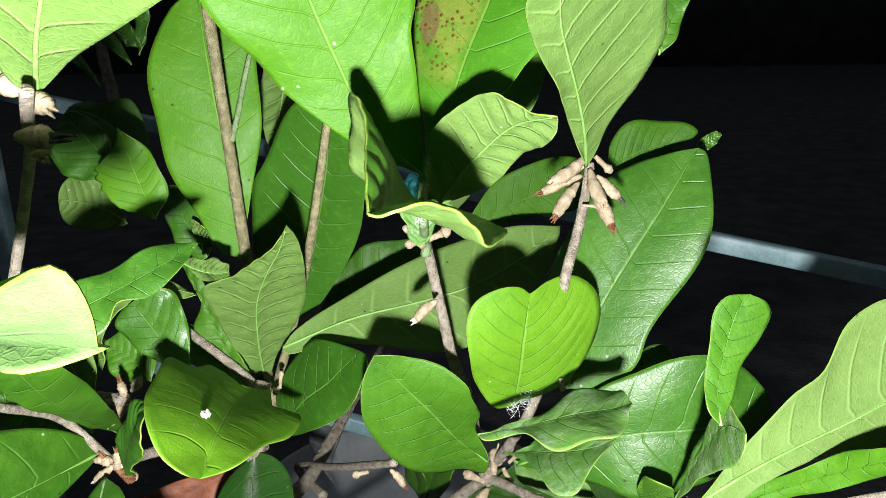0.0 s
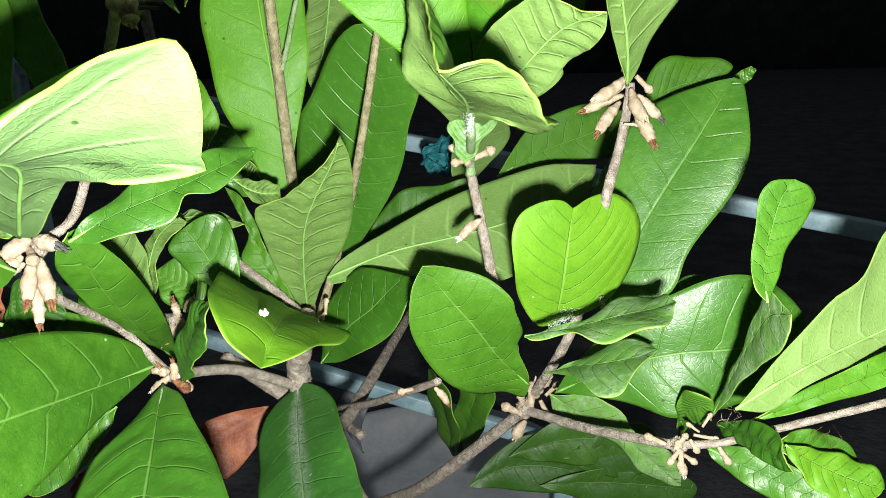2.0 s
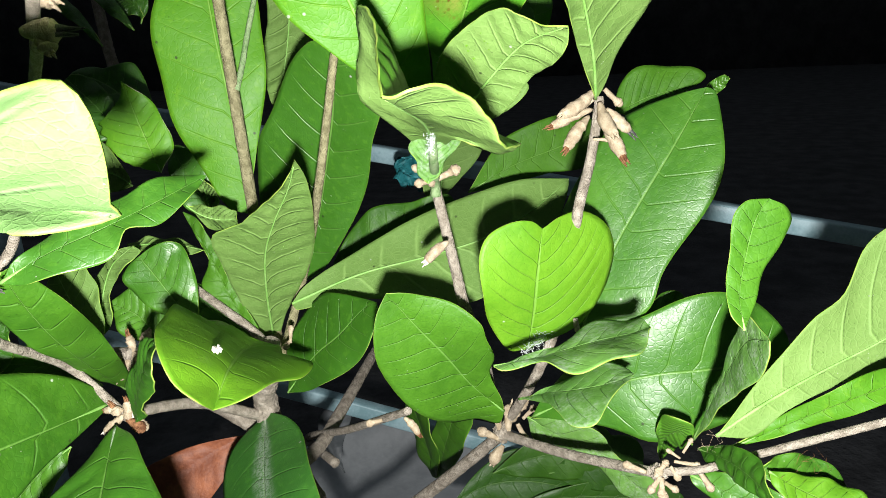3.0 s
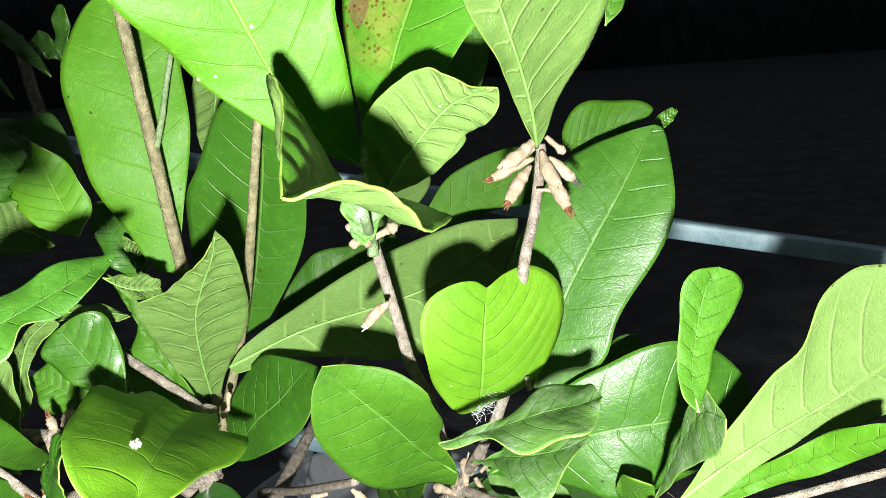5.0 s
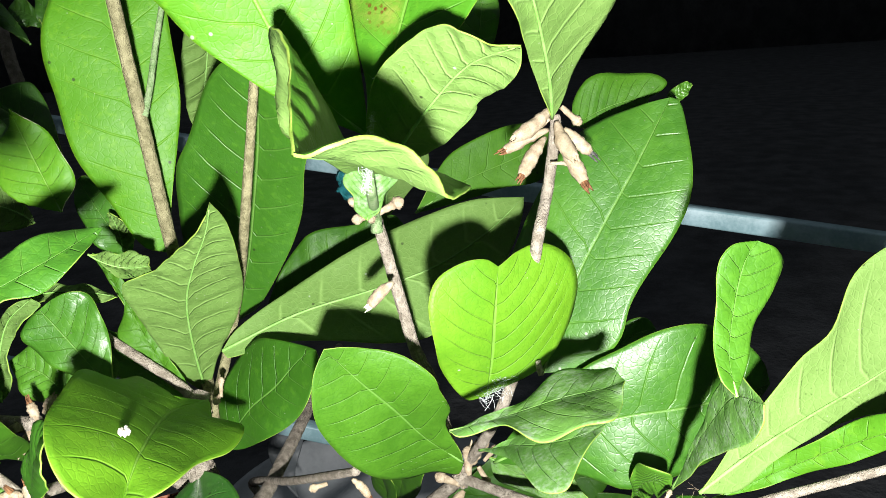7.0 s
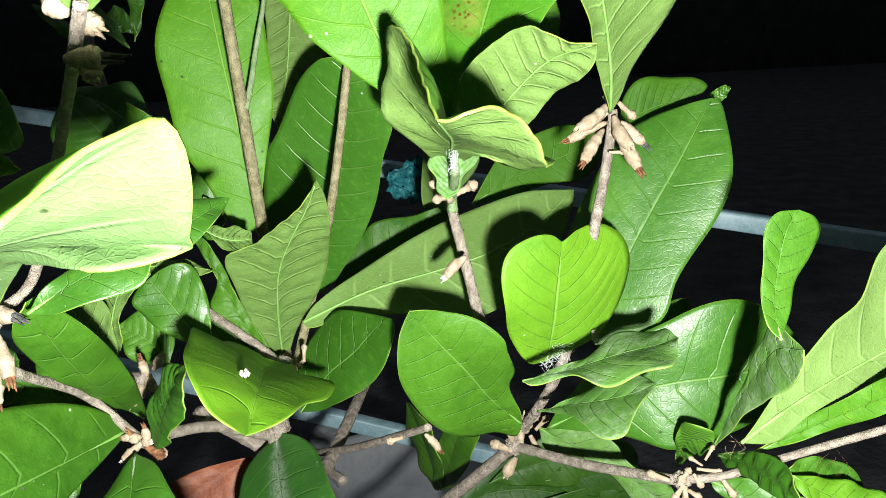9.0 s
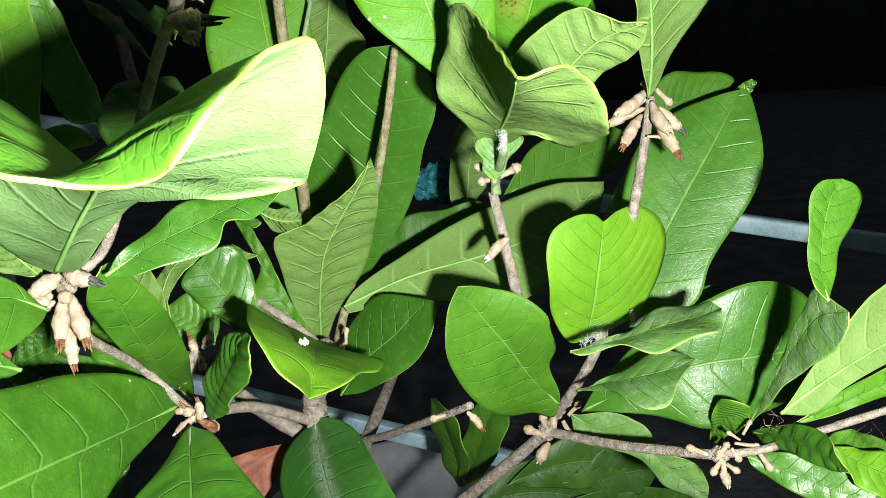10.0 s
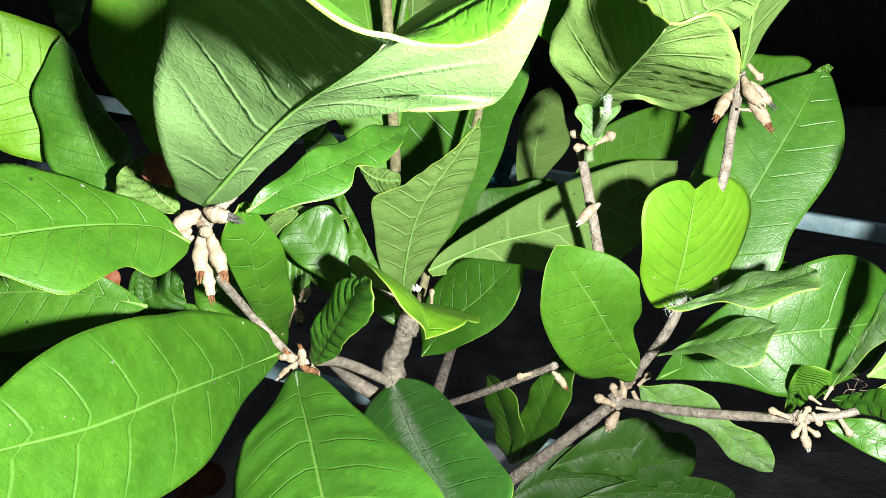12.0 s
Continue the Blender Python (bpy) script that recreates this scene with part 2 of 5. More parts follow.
# ---- building helpers
def part(name, bm, mats, parent=None, label=""):
    """One mesh object from a bmesh, under a thing or a part."""
    mesh = bpy.data.meshes.new(name)
    bm.to_mesh(mesh)
    bm.free()
    for p in mesh.polygons:
        p.use_smooth = True
    for m in (mats if isinstance(mats, (tuple, list)) else (mats,)):
        mesh.materials.append(m)
    ob = new(name, mesh)
    if parent:
        ob.parent = parent
    return tagged(ob, label) if label else ob


def curve_point(pts, s):
    """A smooth curve through all the points, s from 0 to 1."""
    n = len(pts) - 1
    x = min(max(s, 0.0), 1.0) * n
    i = min(int(x), n - 1)
    f = x - i
    p1, p2 = pts[i], pts[i + 1]
    p0 = pts[i - 1] if i else p1 * 2 - p2
    p3 = pts[i + 2] if i + 2 <= n else p2 * 2 - p1
    return 0.5 * ((2 * p1) + (p2 - p0) * f + (2 * p0 - 5 * p1 + 4 * p2 - p3) * f * f + (3 * p1 - p0 - 3 * p2 + p3) * f ** 3)


def tube(bm, pts, radii, sides=10, steps=24, rough=0.0, seed=0, flat=1.0):
    """A tapered round stalk along a smooth curve; rough gives knots and swellings."""
    pts = [Vector(p) for p in pts]
    rnd = random.Random(seed)
    rings, up = [], None
    for k in range(steps + 1):
        s = k / steps
        c = curve_point(pts, s)
        d = (curve_point(pts, s + 0.01) - curve_point(pts, s - 0.01)).normalized()
        if up is None:
            up = d.orthogonal().normalized()
        up = (up - d * up.dot(d)).normalized()
        side = d.cross(up)
        r = radii(s) if callable(radii) else radii[0] + (radii[1] - radii[0]) * s
        r *= 1 + rough * (rnd.random() - 0.5)
        ring = []
        for j in range(sides):
            a = 2 * math.pi * j / sides
            w = 1 + rough * 0.6 * (rnd.random() - 0.5)
            ring.append(bm.verts.new(c + (up * math.cos(a) * flat + side * math.sin(a)) * r * w))
        rings.append(ring)
    for a, b in zip(rings, rings[1:]):
        for j in range(sides):
            bm.faces.new((a[j], a[(j + 1) % sides], b[(j + 1) % sides], b[j]))
    for ring, flip in ((rings[0], True), (rings[-1], False)):
        bm.faces.new(ring[::-1] if flip else ring)


shrub = tagged(new("shrub"), "green leafy shrub with glossy obovate leaves and tan flower buds", "shrub")
SEED = [0]


def stations(side, mid, w):
    """The sideways reach of one half of a blade, from its margin at a few places along the rib."""
    known = [(u, (Vector(p) - mid(u)) / max(w(u), 0.05)) for u, p in side]

    def slope(u):
        k = [x for x, _ in known].index(u)
        if k in (0, len(known) - 1):
            return Vector((0, 0, 0))
        (u0, a), (u1, b) = known[k - 1], known[k + 1]
        return (b - a) / (u1 - u0)

    def reach(u):
        if u <= known[0][0]:
            return known[0][1]
        for (u0, a), (u1, b) in zip(known, known[1:]):
            if u <= u1:
                f = (u - u0) / (u1 - u0)
                d = u1 - u0
                ta, tb = slope(u0), slope(u1)
                return (a * (2 * f ** 3 - 3 * f * f + 1) + ta * (d * (f ** 3 - 2 * f * f + f))
                        + b * (3 * f * f - 2 * f ** 3) + tb * (d * (f ** 3 - f * f)))
        return known[-1][1]
    return reach


def smooth_line(pts):
    """A smooth curve through all the points, by its length: s from 0 to 1."""
    run = [0.0]
    for a, b in zip(pts, pts[1:]):
        run.append(run[-1] + max((b - a).length, 1e-6))
    grad = []
    for k in range(len(pts)):
        i, j = max(k - 1, 0), min(k + 1, len(pts) - 1)
        grad.append((pts[j] - pts[i]) / (run[j] - run[i]))

    def at(s):
        x = min(max(s, 0.0), 1.0) * run[-1]
        k = 0
        while k < len(pts) - 2 and x > run[k + 1]:
            k += 1
        d = run[k + 1] - run[k]
        f = (x - run[k]) / d
        return (pts[k] * (2 * f ** 3 - 3 * f * f + 1) + grad[k] * d * (f ** 3 - 2 * f * f + f)
                + pts[k + 1] * (3 * f * f - 2 * f ** 3) + grad[k + 1] * d * (f ** 3 - f * f))
    return at


def blade(skins, base, tip, face, rib, left, right, **opts):
    """A large leaf in its own frame: from base to tip, its upper side turned to face. The rib and the two margins run
    through places given in millimetres along the leaf, across it and above it."""
    base, tip = Vector(base), Vector(tip)
    axis = (tip - base).normalized()
    across = axis.cross(Vector(face)).normalized()
    up = across.cross(axis)

    def spot(p):
        return base + (axis * p[0] + across * p[1] + up * p[2]) * 0.001

    mid = smooth_line([base, *map(spot, rib), tip])
    edges = [smooth_line([base, *map(spot, side), tip]) for side in (left, right)]
    return weave(skins, mid, lambda u, k: edges[k](u), (tip - base).length, **opts)


def leaf(skins, base, middle, tip, left, right, peak=0.66, blunt=0.5, **opts):
    """A leaf: a rib curved through a few points, a blade whose halves reach the given margins."""
    knots = [(0.0, Vector(base))] + [(u, Vector(p)) for u, p in middle] + [(1.0, Vector(tip))]
    base, tip = knots[0][1], knots[-1][1]
    e = blunt * peak / (1 - peak)
    top = peak ** e * (1 - peak) ** blunt

    def mid(u):
        """The rib: a parabola through three knots."""
        um = knots[1][0]
        return base * ((u - um) * (u - 1) / um) + knots[1][1] * (u * (u - 1) / (um * (um - 1))) + tip * (u * (u - um) / (1 - um))

    def w(u):
        return max(u, 0.0) ** e * max(1 - u, 0.0) ** blunt / top

    reach = (stations(left, mid, w), stations(right, mid, w))
    return weave(skins, mid, lambda u, k: mid(u) + reach[k](u) * w(u), (tip - base).length, **opts)


def weave(skins, mid, edge, size, thick=0.00035, label="", wave=0.0011, fold=None, pairs=None, rim=None, tear=0.0):
    """The mesh of a leaf between its rib and its margins: two skins, a rim and a raised rib."""
    SEED[0] += 1
    rnd = random.Random(SEED[0])
    fold = min(0.0002, 0.0028 * size) if fold is None else fold
    nu, nv = (60 if size > 0.03 else 40), (11 if size > 0.045 else 7)
    count, off = pairs or rnd.uniform(7.2, 9.2), rnd.random()
    phase, turns = rnd.uniform(0, 6.28), rnd.uniform(2.0, 3.4)
    widest = max((edge(k / 12, 1) - edge(k / 12, 0)).length for k in range(1, 12))
    sheet, uvs, runs = [], [], []
    root, heading = mid(0.0), (mid(1.0) - mid(0.0)).normalized()

    def facing(u):
        v = min(max(u, 0.06), 0.94)
        return (edge(v, 1) - edge(v, 0)).cross(mid(v + 0.01) - mid(v - 0.01)).normalized()

    for i in range(nu + 1):
        u = (i / nu)
        u = 1 - (1 - u) ** 1.5 if u > 0.5 else u * (1 - 0.5 ** 1.5) / 0.5
        row, uvr, run = [], [], []
        nrm = facing(u)
        width = min(1.0, (edge(u, 1) - edge(u, 0)).length / widest)
        for j in range(-nv, nv + 1):
            x = abs(j) / nv
            x = x ** 0.85
            half = edge(u, 0 if j < 0 else 1) - mid(u)
            if tear and j < 0:
                half = half * (1 - tear * x ** 6 * (0.5 + 0.5 * noise.noise(Vector((u * 21, SEED[0], 0)))))
            p = mid(u) + half * (x * (1 + 0.014 * math.sin(u * 17 + phase * (2 if j < 0 else 3))))
            p += nrm * (wave * math.sin(turns * 6.28 * u + phase + (1.9 if j < 0 else 0)) * x * x * min(1, 4 * width))
            p += nrm * (0.035 * half.length * math.sin(math.pi * x))
            out = (half * x).length / size
            vein = ((p - root).dot(heading) / size - 0.42 * out - 0.75 * out * out + (0.021 if j > 0 else -0.021 if j < 0 else 0)) * count + off
            ridge = 1 - 2 * abs((vein % 1.0) * 2 - 1) ** 1.6
            p += nrm * (fold * ridge * min(1, 3 * x) * min(1, 2.5 * (1 - x) + 0.25) * min(1, 2 * width) * min(1, 8 * u))
            run.append(vein)
            row.append(p)
            uvr.append((u, 0.5 + 0.5 * x * (-1 if j < 0 else 1)))
        sheet.append(row)
        uvs.append(uvr)
        runs.append(run)
    bm = bmesh.new()
    layer, lines = bm.loops.layers.uv.new("blade"), bm.loops.layers.uv.new("veins")
    m = 2 * nv + 1

    def normal(i, j):
        a = sheet[min(i + 1, nu)][j] - sheet[max(i - 1, 0)][j]
        b = sheet[i][min(j + 1, m - 1)] - sheet[i][max(j - 1, 0)]
        k = b.cross(a)
        return k.normalized() if k.length > 1e-12 else Vector((0, 0, 1))

    upper, lower = [], []
    for i in range(nu + 1):
        nn = [normal(min(max(i, 1), nu - 1), j) for j in range(m)]
        upper.append([bm.verts.new(sheet[i][j] + nn[j] * thick / 2) for j in range(m)])
        lower.append([bm.verts.new(sheet[i][j] - nn[j] * thick / 2) for j in range(m)])

    def face(vs, ids, mat):
        f = bm.faces.new(vs)
        f.material_index = mat
        for lp, (i, j) in zip(f.loops, ids):
            lp[layer].uv = uvs[i][j]
            lp[lines].uv = (runs[i][j], 0.0)

    for i in range(nu):
        for j in range(m - 1):
            ids = [(i, j), (i, j + 1), (i + 1, j + 1), (i + 1, j)]
            face([upper[a][b] for a, b in ids], ids, 0)
            ids = ids[::-1]
            face([lower[a][b] for a, b in ids], ids, 1)
        for j, s in ((0, 1), (m - 1, -1)):
            ids = [(i, j), (i + 1, j)]
            vs = [upper[i][j], upper[i + 1][j], lower[i + 1][j], lower[i][j]]
            face(vs if s > 0 else vs[::-1], [(i, j), (i + 1, j), (i + 1, j), (i, j)], 2)
    ob = part("leaf", bm, (skins[0], skins[1], rim or MARGIN if len(skins) < 3 or skins[2] is POWDER else skins[2]), shrub, label)
    bm = bmesh.new()
    r = min(0.0006, 0.0065 * size + 0.0002)
    ribs = []
    for k in range(13):
        u = max(k / 12 * 0.97, 0.002)
        sink = facing(u) * min(1.0, u * 6)
        ribs.append(mid(u) - sink * r * 0.72 * (1 - 0.6 * u))
    tube(bm, ribs, (r, r * 0.25), 7, 26, 0.05, SEED[0])
    part("midrib", bm, skins[2] if len(skins) > 2 else RIB, ob)
    return ob


def branch(pts, r0, r1, skin=None, label=""):
    SEED[0] += 1
    bm = bmesh.new()
    pts = [Vector(p) for p in pts]
    size = sum((b - a).length for a, b in zip(pts, pts[1:]))
    tube(bm, pts, (r0 * 0.86, r1 * 0.86), 12, max(12, int(size / 0.0016)), 0.075, SEED[0])
    return part("branch", bm, skin or BARK, shrub, label)


def knot(at, r, tall):
    """A rough swelling of bark with leaf scars and dry scales where twigs meet."""
    SEED[0] += 1
    rnd = random.Random(SEED[0])
    bm = bmesh.new()
    bmesh.ops.create_icosphere(bm, subdivisions=4, radius=1.0)
    at = Vector(at)
    for v in bm.verts:
        k = v.co * 2.2 + Vector((SEED[0], 0, 0))
        f = 1 + 0.28 * noise.noise(k) + 0.22 * noise.noise(k * 2.7) + 0.12 * noise.noise(k * 6.5)
        v.co = at + Vector((v.co.x * r * f, v.co.y * r * f, v.co.z * r * f * tall))
    for i in range(26):
        d = Vector((rnd.gauss(0, 1), rnd.gauss(0, 1) - 0.5, rnd.gauss(0, 1))).normalized()
        p = at + Vector((d.x * r, d.y * r, d.z * r * tall)) * 0.92
        lift = d * r * rnd.uniform(0.12, 0.4) + Vector((0, 0, r * rnd.uniform(-0.15, 0.3)))
        tube(bm, [p, p + lift * 0.6, p + lift], (r * rnd.uniform(0.10, 0.2), r * 0.03), 6, 4, 0.4, SEED[0] + i)
    return part("knot", bm, BARK, shrub)


def lathe(bm, base, tip, profile, sides=12, bend=0.0):
    """A body of rotation from base to tip; profile holds (place along it, radius)."""
    base, tip = Vector(base), Vector(tip)
    d = tip - base
    side = d.orthogonal().normalized() * d.length * bend
    pts = [base, (base + tip) / 2 + side, tip]

    def radius(s):
        for (s0, r0), (s1, r1) in zip(profile, profile[1:]):
            if s <= s1:
                f = (s - s0) / (s1 - s0)
                f = f * f * (3 - 2 * f)
                return r0 + (r1 - r0) * f
        return profile[-1][1]
    tube(bm, pts, radius, sides, 14, 0.25, SEED[0])


def flower(base, tip, r, kind):
    """A bud or a spent flower: a calyx on a short stalk, and what is left of its petals."""
    SEED[0] += 1
    rnd = random.Random(SEED[0])
    base, tip = Vector(base), Vector(tip)
    bm = bmesh.new()
    d = tip - base
    skin = {"brown": WITHERED, "white": TAN}.get(kind, TAN)
    if kind in ("ball", "brown"):
        r *= 0.8
        axis = d.normalized()
        tube(bm, [base - d * 0.2, base.lerp(tip, 0.4), tip - axis * r * 0.4], (r * 0.5, r * 0.7), 8, 6, 0.2, SEED[0])
        lathe(bm, tip - axis * r * 1.15, tip + axis * r * 1.1, [(0, r * 0.3), (0.14, r * 0.72), (0.45, r), (0.75, r * 0.84), (0.92, r * 0.46), (1, r * 0.16)], 12, 0.02)
        return part("bud", bm, skin, shrub)
    lathe(bm, base - d * 0.1, tip, [(0, r * 0.32), (0.15, r * 0.6), (0.4, r * 0.92), (0.66, r), (0.88, r * 0.86), (1, r * 0.6)], 14, rnd.uniform(-0.08, 0.08))
    ob = part("flower", bm, skin, shrub)
    n = {"dry": 5, "wisp": 4, "bud": 3, "white": 4}[kind]
    bm = bmesh.new()
    axis = d.normalized()
    side = axis.orthogonal().normalized()
    for k in range(n):
        a = 6.283 * k / n + rnd.uniform(-0.3, 0.3)
        out = side * math.cos(a) + axis.cross(side) * math.sin(a)
        reach = {"dry": 0.7, "wisp": 0.9, "bud": 0.4, "white": 0.5}[kind] * r * rnd.uniform(0.8, 1.9)
        p0 = tip - axis * r * 0.5 + out * r * 0.3
        tube(bm, [p0, tip + axis * reach * 0.5 + out * r * 0.35, tip + axis * reach * 1.3 + out * r * rnd.uniform(0.1, 0.55)],
             (r * 0.34, r * 0.06), 6, 6, 0.3, SEED[0] + k)
    part("withered_tip", bm, {"dry": WITHERED, "wisp": CHAR, "bud": TAN, "white": CREAM}[kind], ob)
    return ob


# ---- ground and what stands behind
def sheet_ground():
    bm = bmesh.new()
    n, size = 90, 60.0
    vs = [[bm.verts.new(((i / n - 0.5) * size, (j / n - 0.5) * size + 0.8, 0.006 * noise.noise(Vector((i * 0.7, j * 0.7, 0))))) for j in range(n + 1)] for i in range(n + 1)]
    for i in range(n):
        for j in range(n):
            bm.faces.new((vs[i][j], vs[i + 1][j], vs[i + 1][j + 1], vs[i][j + 1]))
    return tagged(part("ground", bm, SOIL), "dark bare ground in the night", "ground", kind="structure")


sheet_ground()


def backdrop_walls():
    """Added dark walls all round, far off, that hide the sky and close the place."""
    for name, a, b in (("wall_north", (-12, 9), (12, 9)), ("wall_east", (12, 9), (12, -8)), ("wall_south", (12, -8), (-12, -8)), ("wall_west", (-12, -8), (-12, 9))):
        a, b = Vector((*a, 0)), Vector((*b, 0))
        out = (b - a).normalized().cross(Vector((0, 0, 1))) * -0.2
        bm = bmesh.new()
        lo = [bm.verts.new(p + Vector((0, 0, -0.05))) for p in (a, b, b + out, a + out)]
        hi = [bm.verts.new(p + Vector((0, 0, 6.0))) for p in (a, b, b + out, a + out)]
        bm.faces.new(lo[::-1])
        bm.faces.new(hi)
        for k in range(4):
            bm.faces.new((lo[k], lo[(k + 1) % 4], hi[(k + 1) % 4], hi[k]))
        bmesh.ops.recalc_face_normals(bm, faces=bm.faces[:])
        tagged(part(name, bm, WALL), "added dark backdrop wall that hides the sky", "wall", kind="structure")


backdrop_walls()

# ---- leaves of the shrub
blade(YOUNG, (0.0279, 0.2023, 0.4232), (0.0321, 0.1935, 0.4683), (0.418, -0.884, -0.209), [(16.6, -1.5, 3.0), (29.8, -2.0, 3.3), (39.6, -1.3, 2.0)],
      [(2.0, -7.9, -0.6), (14.2, -16.1, 1.0), (27.5, -21.2, 2.0), (38.8, -22.2, 1.6), (46.4, -18.8, 0.3), (49.8, -11.2, -0.8), (49.1, -4.5, -0.8)],
      [(3.6, 7.9, 1.7), (11.3, 19.3, 3.3), (22.1, 27.2, 2.9), (33.1, 29.3, 0.8), (42.3, 26.1, -1.7), (48.1, 17.9, -2.9), (48.5, 7.5, -1.6)])
blade(DARK, (0.0197, 0.2101, 0.3953), (-0.0174, 0.1812, 0.4523), (0.217, -0.920, -0.327), [(21.7, -1.1, 1.0), (40.7, -0.1, 1.5), (56.7, -0.2, 1.2)],
      [(-5.2, -5.3, -1.2), (2.1, -10.1, -0.7), (9.6, -16.8, 0.9), (25.2, -19.9, 3.9), (40.9, -20.7, 6.3), (55.2, -17.4, 6.3), (64.8, -12.4, 4.4), (71.0, -6.7, 2.0)],
      [(8.5, 3.5, 1.2), (22.1, 6.7, 2.4), (28.9, 12.0, 4.1), (40.9, 15.5, 5.0), (47.6, 17.6, 5.4), (57.2, 14.5, 3.1), (65.6, 8.0, 0.6), (71.0, 3.8, -0.1)])
blade(DUSTY, (0.0148, 0.1615, 0.4360), (0.0585, 0.1573, 0.4486), (-0.270, 0.090, 0.959), [(14.0, -2.2, -1.4), (29.7, -3.5, -1.5), (39.4, -0.9, -0.8)],
      [(7.3, -3.7, -0.8), (14.4, -5.5, -1.3), (22.7, -13.3, -1.4), (32.8, -18.4, -1.2), (41.8, -13.8, -0.6)],
      [(2.4, 3.1, -0.5), (11.8, 1.4, -1.4), (21.5, 12.5, -1.9), (30.8, 14.3, -1.6), (38.5, 17.6, -0.7), (42.6, 9.9, -0.3)], label='leaf dulled by a grey dusty film')
blade(DUSTY, (0.0247, 0.2028, 0.4039), (0.0597, 0.1803, 0.4232), (-0.452, 0.059, 0.890), [(15.7, 4.9, 2.6), (28.7, 8.2, 3.3), (39.0, 6.7, 2.2)],
      [(8.9, 2.9, 1.7), (16.1, 2.1, 2.8), (23.8, -3.5, 3.4), (35.4, -6.4, 2.3), (42.3, -4.4, 0.8)],
      [(9.7, 5.6, 1.6), (18.6, 11.3, 2.6), (27.4, 20.0, 3.0), (35.2, 27.6, 3.0), (42.4, 27.6, 2.4), (43.9, 19.7, 1.9), (44.9, 9.8, 1.0)], label='leaf dulled by a grey dusty film')
blade(DUSTY, (0.0309, 0.2501, 0.3712), (0.0858, 0.2314, 0.3380), (-0.453, -0.849, -0.272), [(13.9, -1.5, 0.4), (30.3, -6.8, 0.5), (48.2, -3.4, 0.4)],
      [(9.8, -9.5, 0.3), (19.2, -17.3, 0.5), (27.0, -17.7, 0.5), (37.1, -11.4, 0.5), (51.6, -13.5, 0.3), (62.3, -7.7, 0.1)],
      [(7.9, 8.0, 0.2), (17.5, 8.3, 0.4), (29.0, 1.1, 0.5), (41.2, 3.3, 0.5), (52.1, 5.9, 0.4), (62.4, 5.1, 0.2)], label='leaf dulled by a grey dusty film', fold=0.0005)
blade(MATURE, (0.0486, 0.2196, 0.4209), (0.0974, 0.2445, 0.5064), (-0.343, -0.831, 0.437), [(31.7, -2.5, 2.7), (53.0, -1.8, 3.1), (75.4, -0.4, 2.3)],
      [(11.1, -17.3, 1.7), (25.6, -25.6, 2.7), (41.6, -26.9, 2.9), (58.8, -26.4, 2.5), (75.0, -25.4, 1.6), (87.0, -17.9, 0.8), (95.2, -8.9, 0.3)],
      [(7.7, 12.4, 0.4), (19.9, 18.1, 1.6), (33.4, 16.8, 2.6), (56.9, 20.0, 3.3), (71.3, 19.8, 3.0), (83.0, 15.8, 2.3), (97.2, 6.8, 0.8), (101.5, 2.9, 0.1)])
blade(YOUNG, (0.0508, 0.2082, 0.5068), (0.0343, 0.1451, 0.5691), (-0.468, 0.680, 0.565), [(19.4, -0.2, -0.1), (40.4, 1.1, -0.2), (52.9, 2.4, -0.2), (70.2, 3.6, -0.2)],
      [(5.8, -4.8, -0.1), (16.7, -11.1, -0.2), (26.3, -18.0, -0.2), (35.3, -23.0, -0.2), (44.1, -28.2, -0.2), (56.8, -28.4, -0.2), (72.7, -21.4, -0.1)],
      [(11.9, 2.3, -0.1), (32.4, 4.9, -0.2), (48.6, 7.4, -0.2), (58.1, 10.0, -0.2), (70.8, 11.7, -0.2), (80.4, 10.8, -0.1), (87.5, 5.0, -0.1)], fold=0.0006)
blade(YOUNG, (-0.0010, 0.1904, 0.5077), (-0.0334, 0.1691, 0.5735), (0.239, -0.952, -0.190), [(13.3, -4.2, -1.9), (28.3, -6.1, -2.9), (44.4, -4.8, -2.8), (60.2, -2.8, -1.9)],
      [(16.7, -11.8, -2.7), (31.5, -18.2, -3.4), (42.7, -22.4, -3.2), (54.1, -24.0, -2.3), (63.4, -26.5, -1.1), (74.1, -26.7, 0.6), (83.2, -23.3, 2.3), (85.5, -11.1, 2.0)],
      [(12.6, 6.4, -0.8), (28.6, 12.6, -1.4), (39.6, 17.2, -1.4), (46.3, 22.5, -1.1), (56.9, 24.2, -0.8), (70.8, 15.8, -0.4)])
blade(SPOTTED, (-0.0007, 0.1916, 0.5085), (0.0262, 0.2164, 0.5778), (-0.339, -0.837, 0.430), [(16.7, 1.0, 1.0), (37.7, 0.6, 1.4), (56.5, 1.4, 1.1)],
      [(15.0, -6.0, 0.9), (28.9, -14.4, 1.4), (41.0, -20.1, 1.4), (52.3, -22.4, 1.2), (68.0, -23.0, 0.6), (78.6, -12.9, -0.1)],
      [(21.9, 7.3, 1.1), (29.2, 16.5, 1.2), (39.6, 19.9, 1.4), (46.9, 22.7, 1.3), (60.2, 21.9, 1.0), (72.4, 17.4, 0.4), (80.1, 7.9, -0.1)], label='leaf with brown spots on a yellow patch')
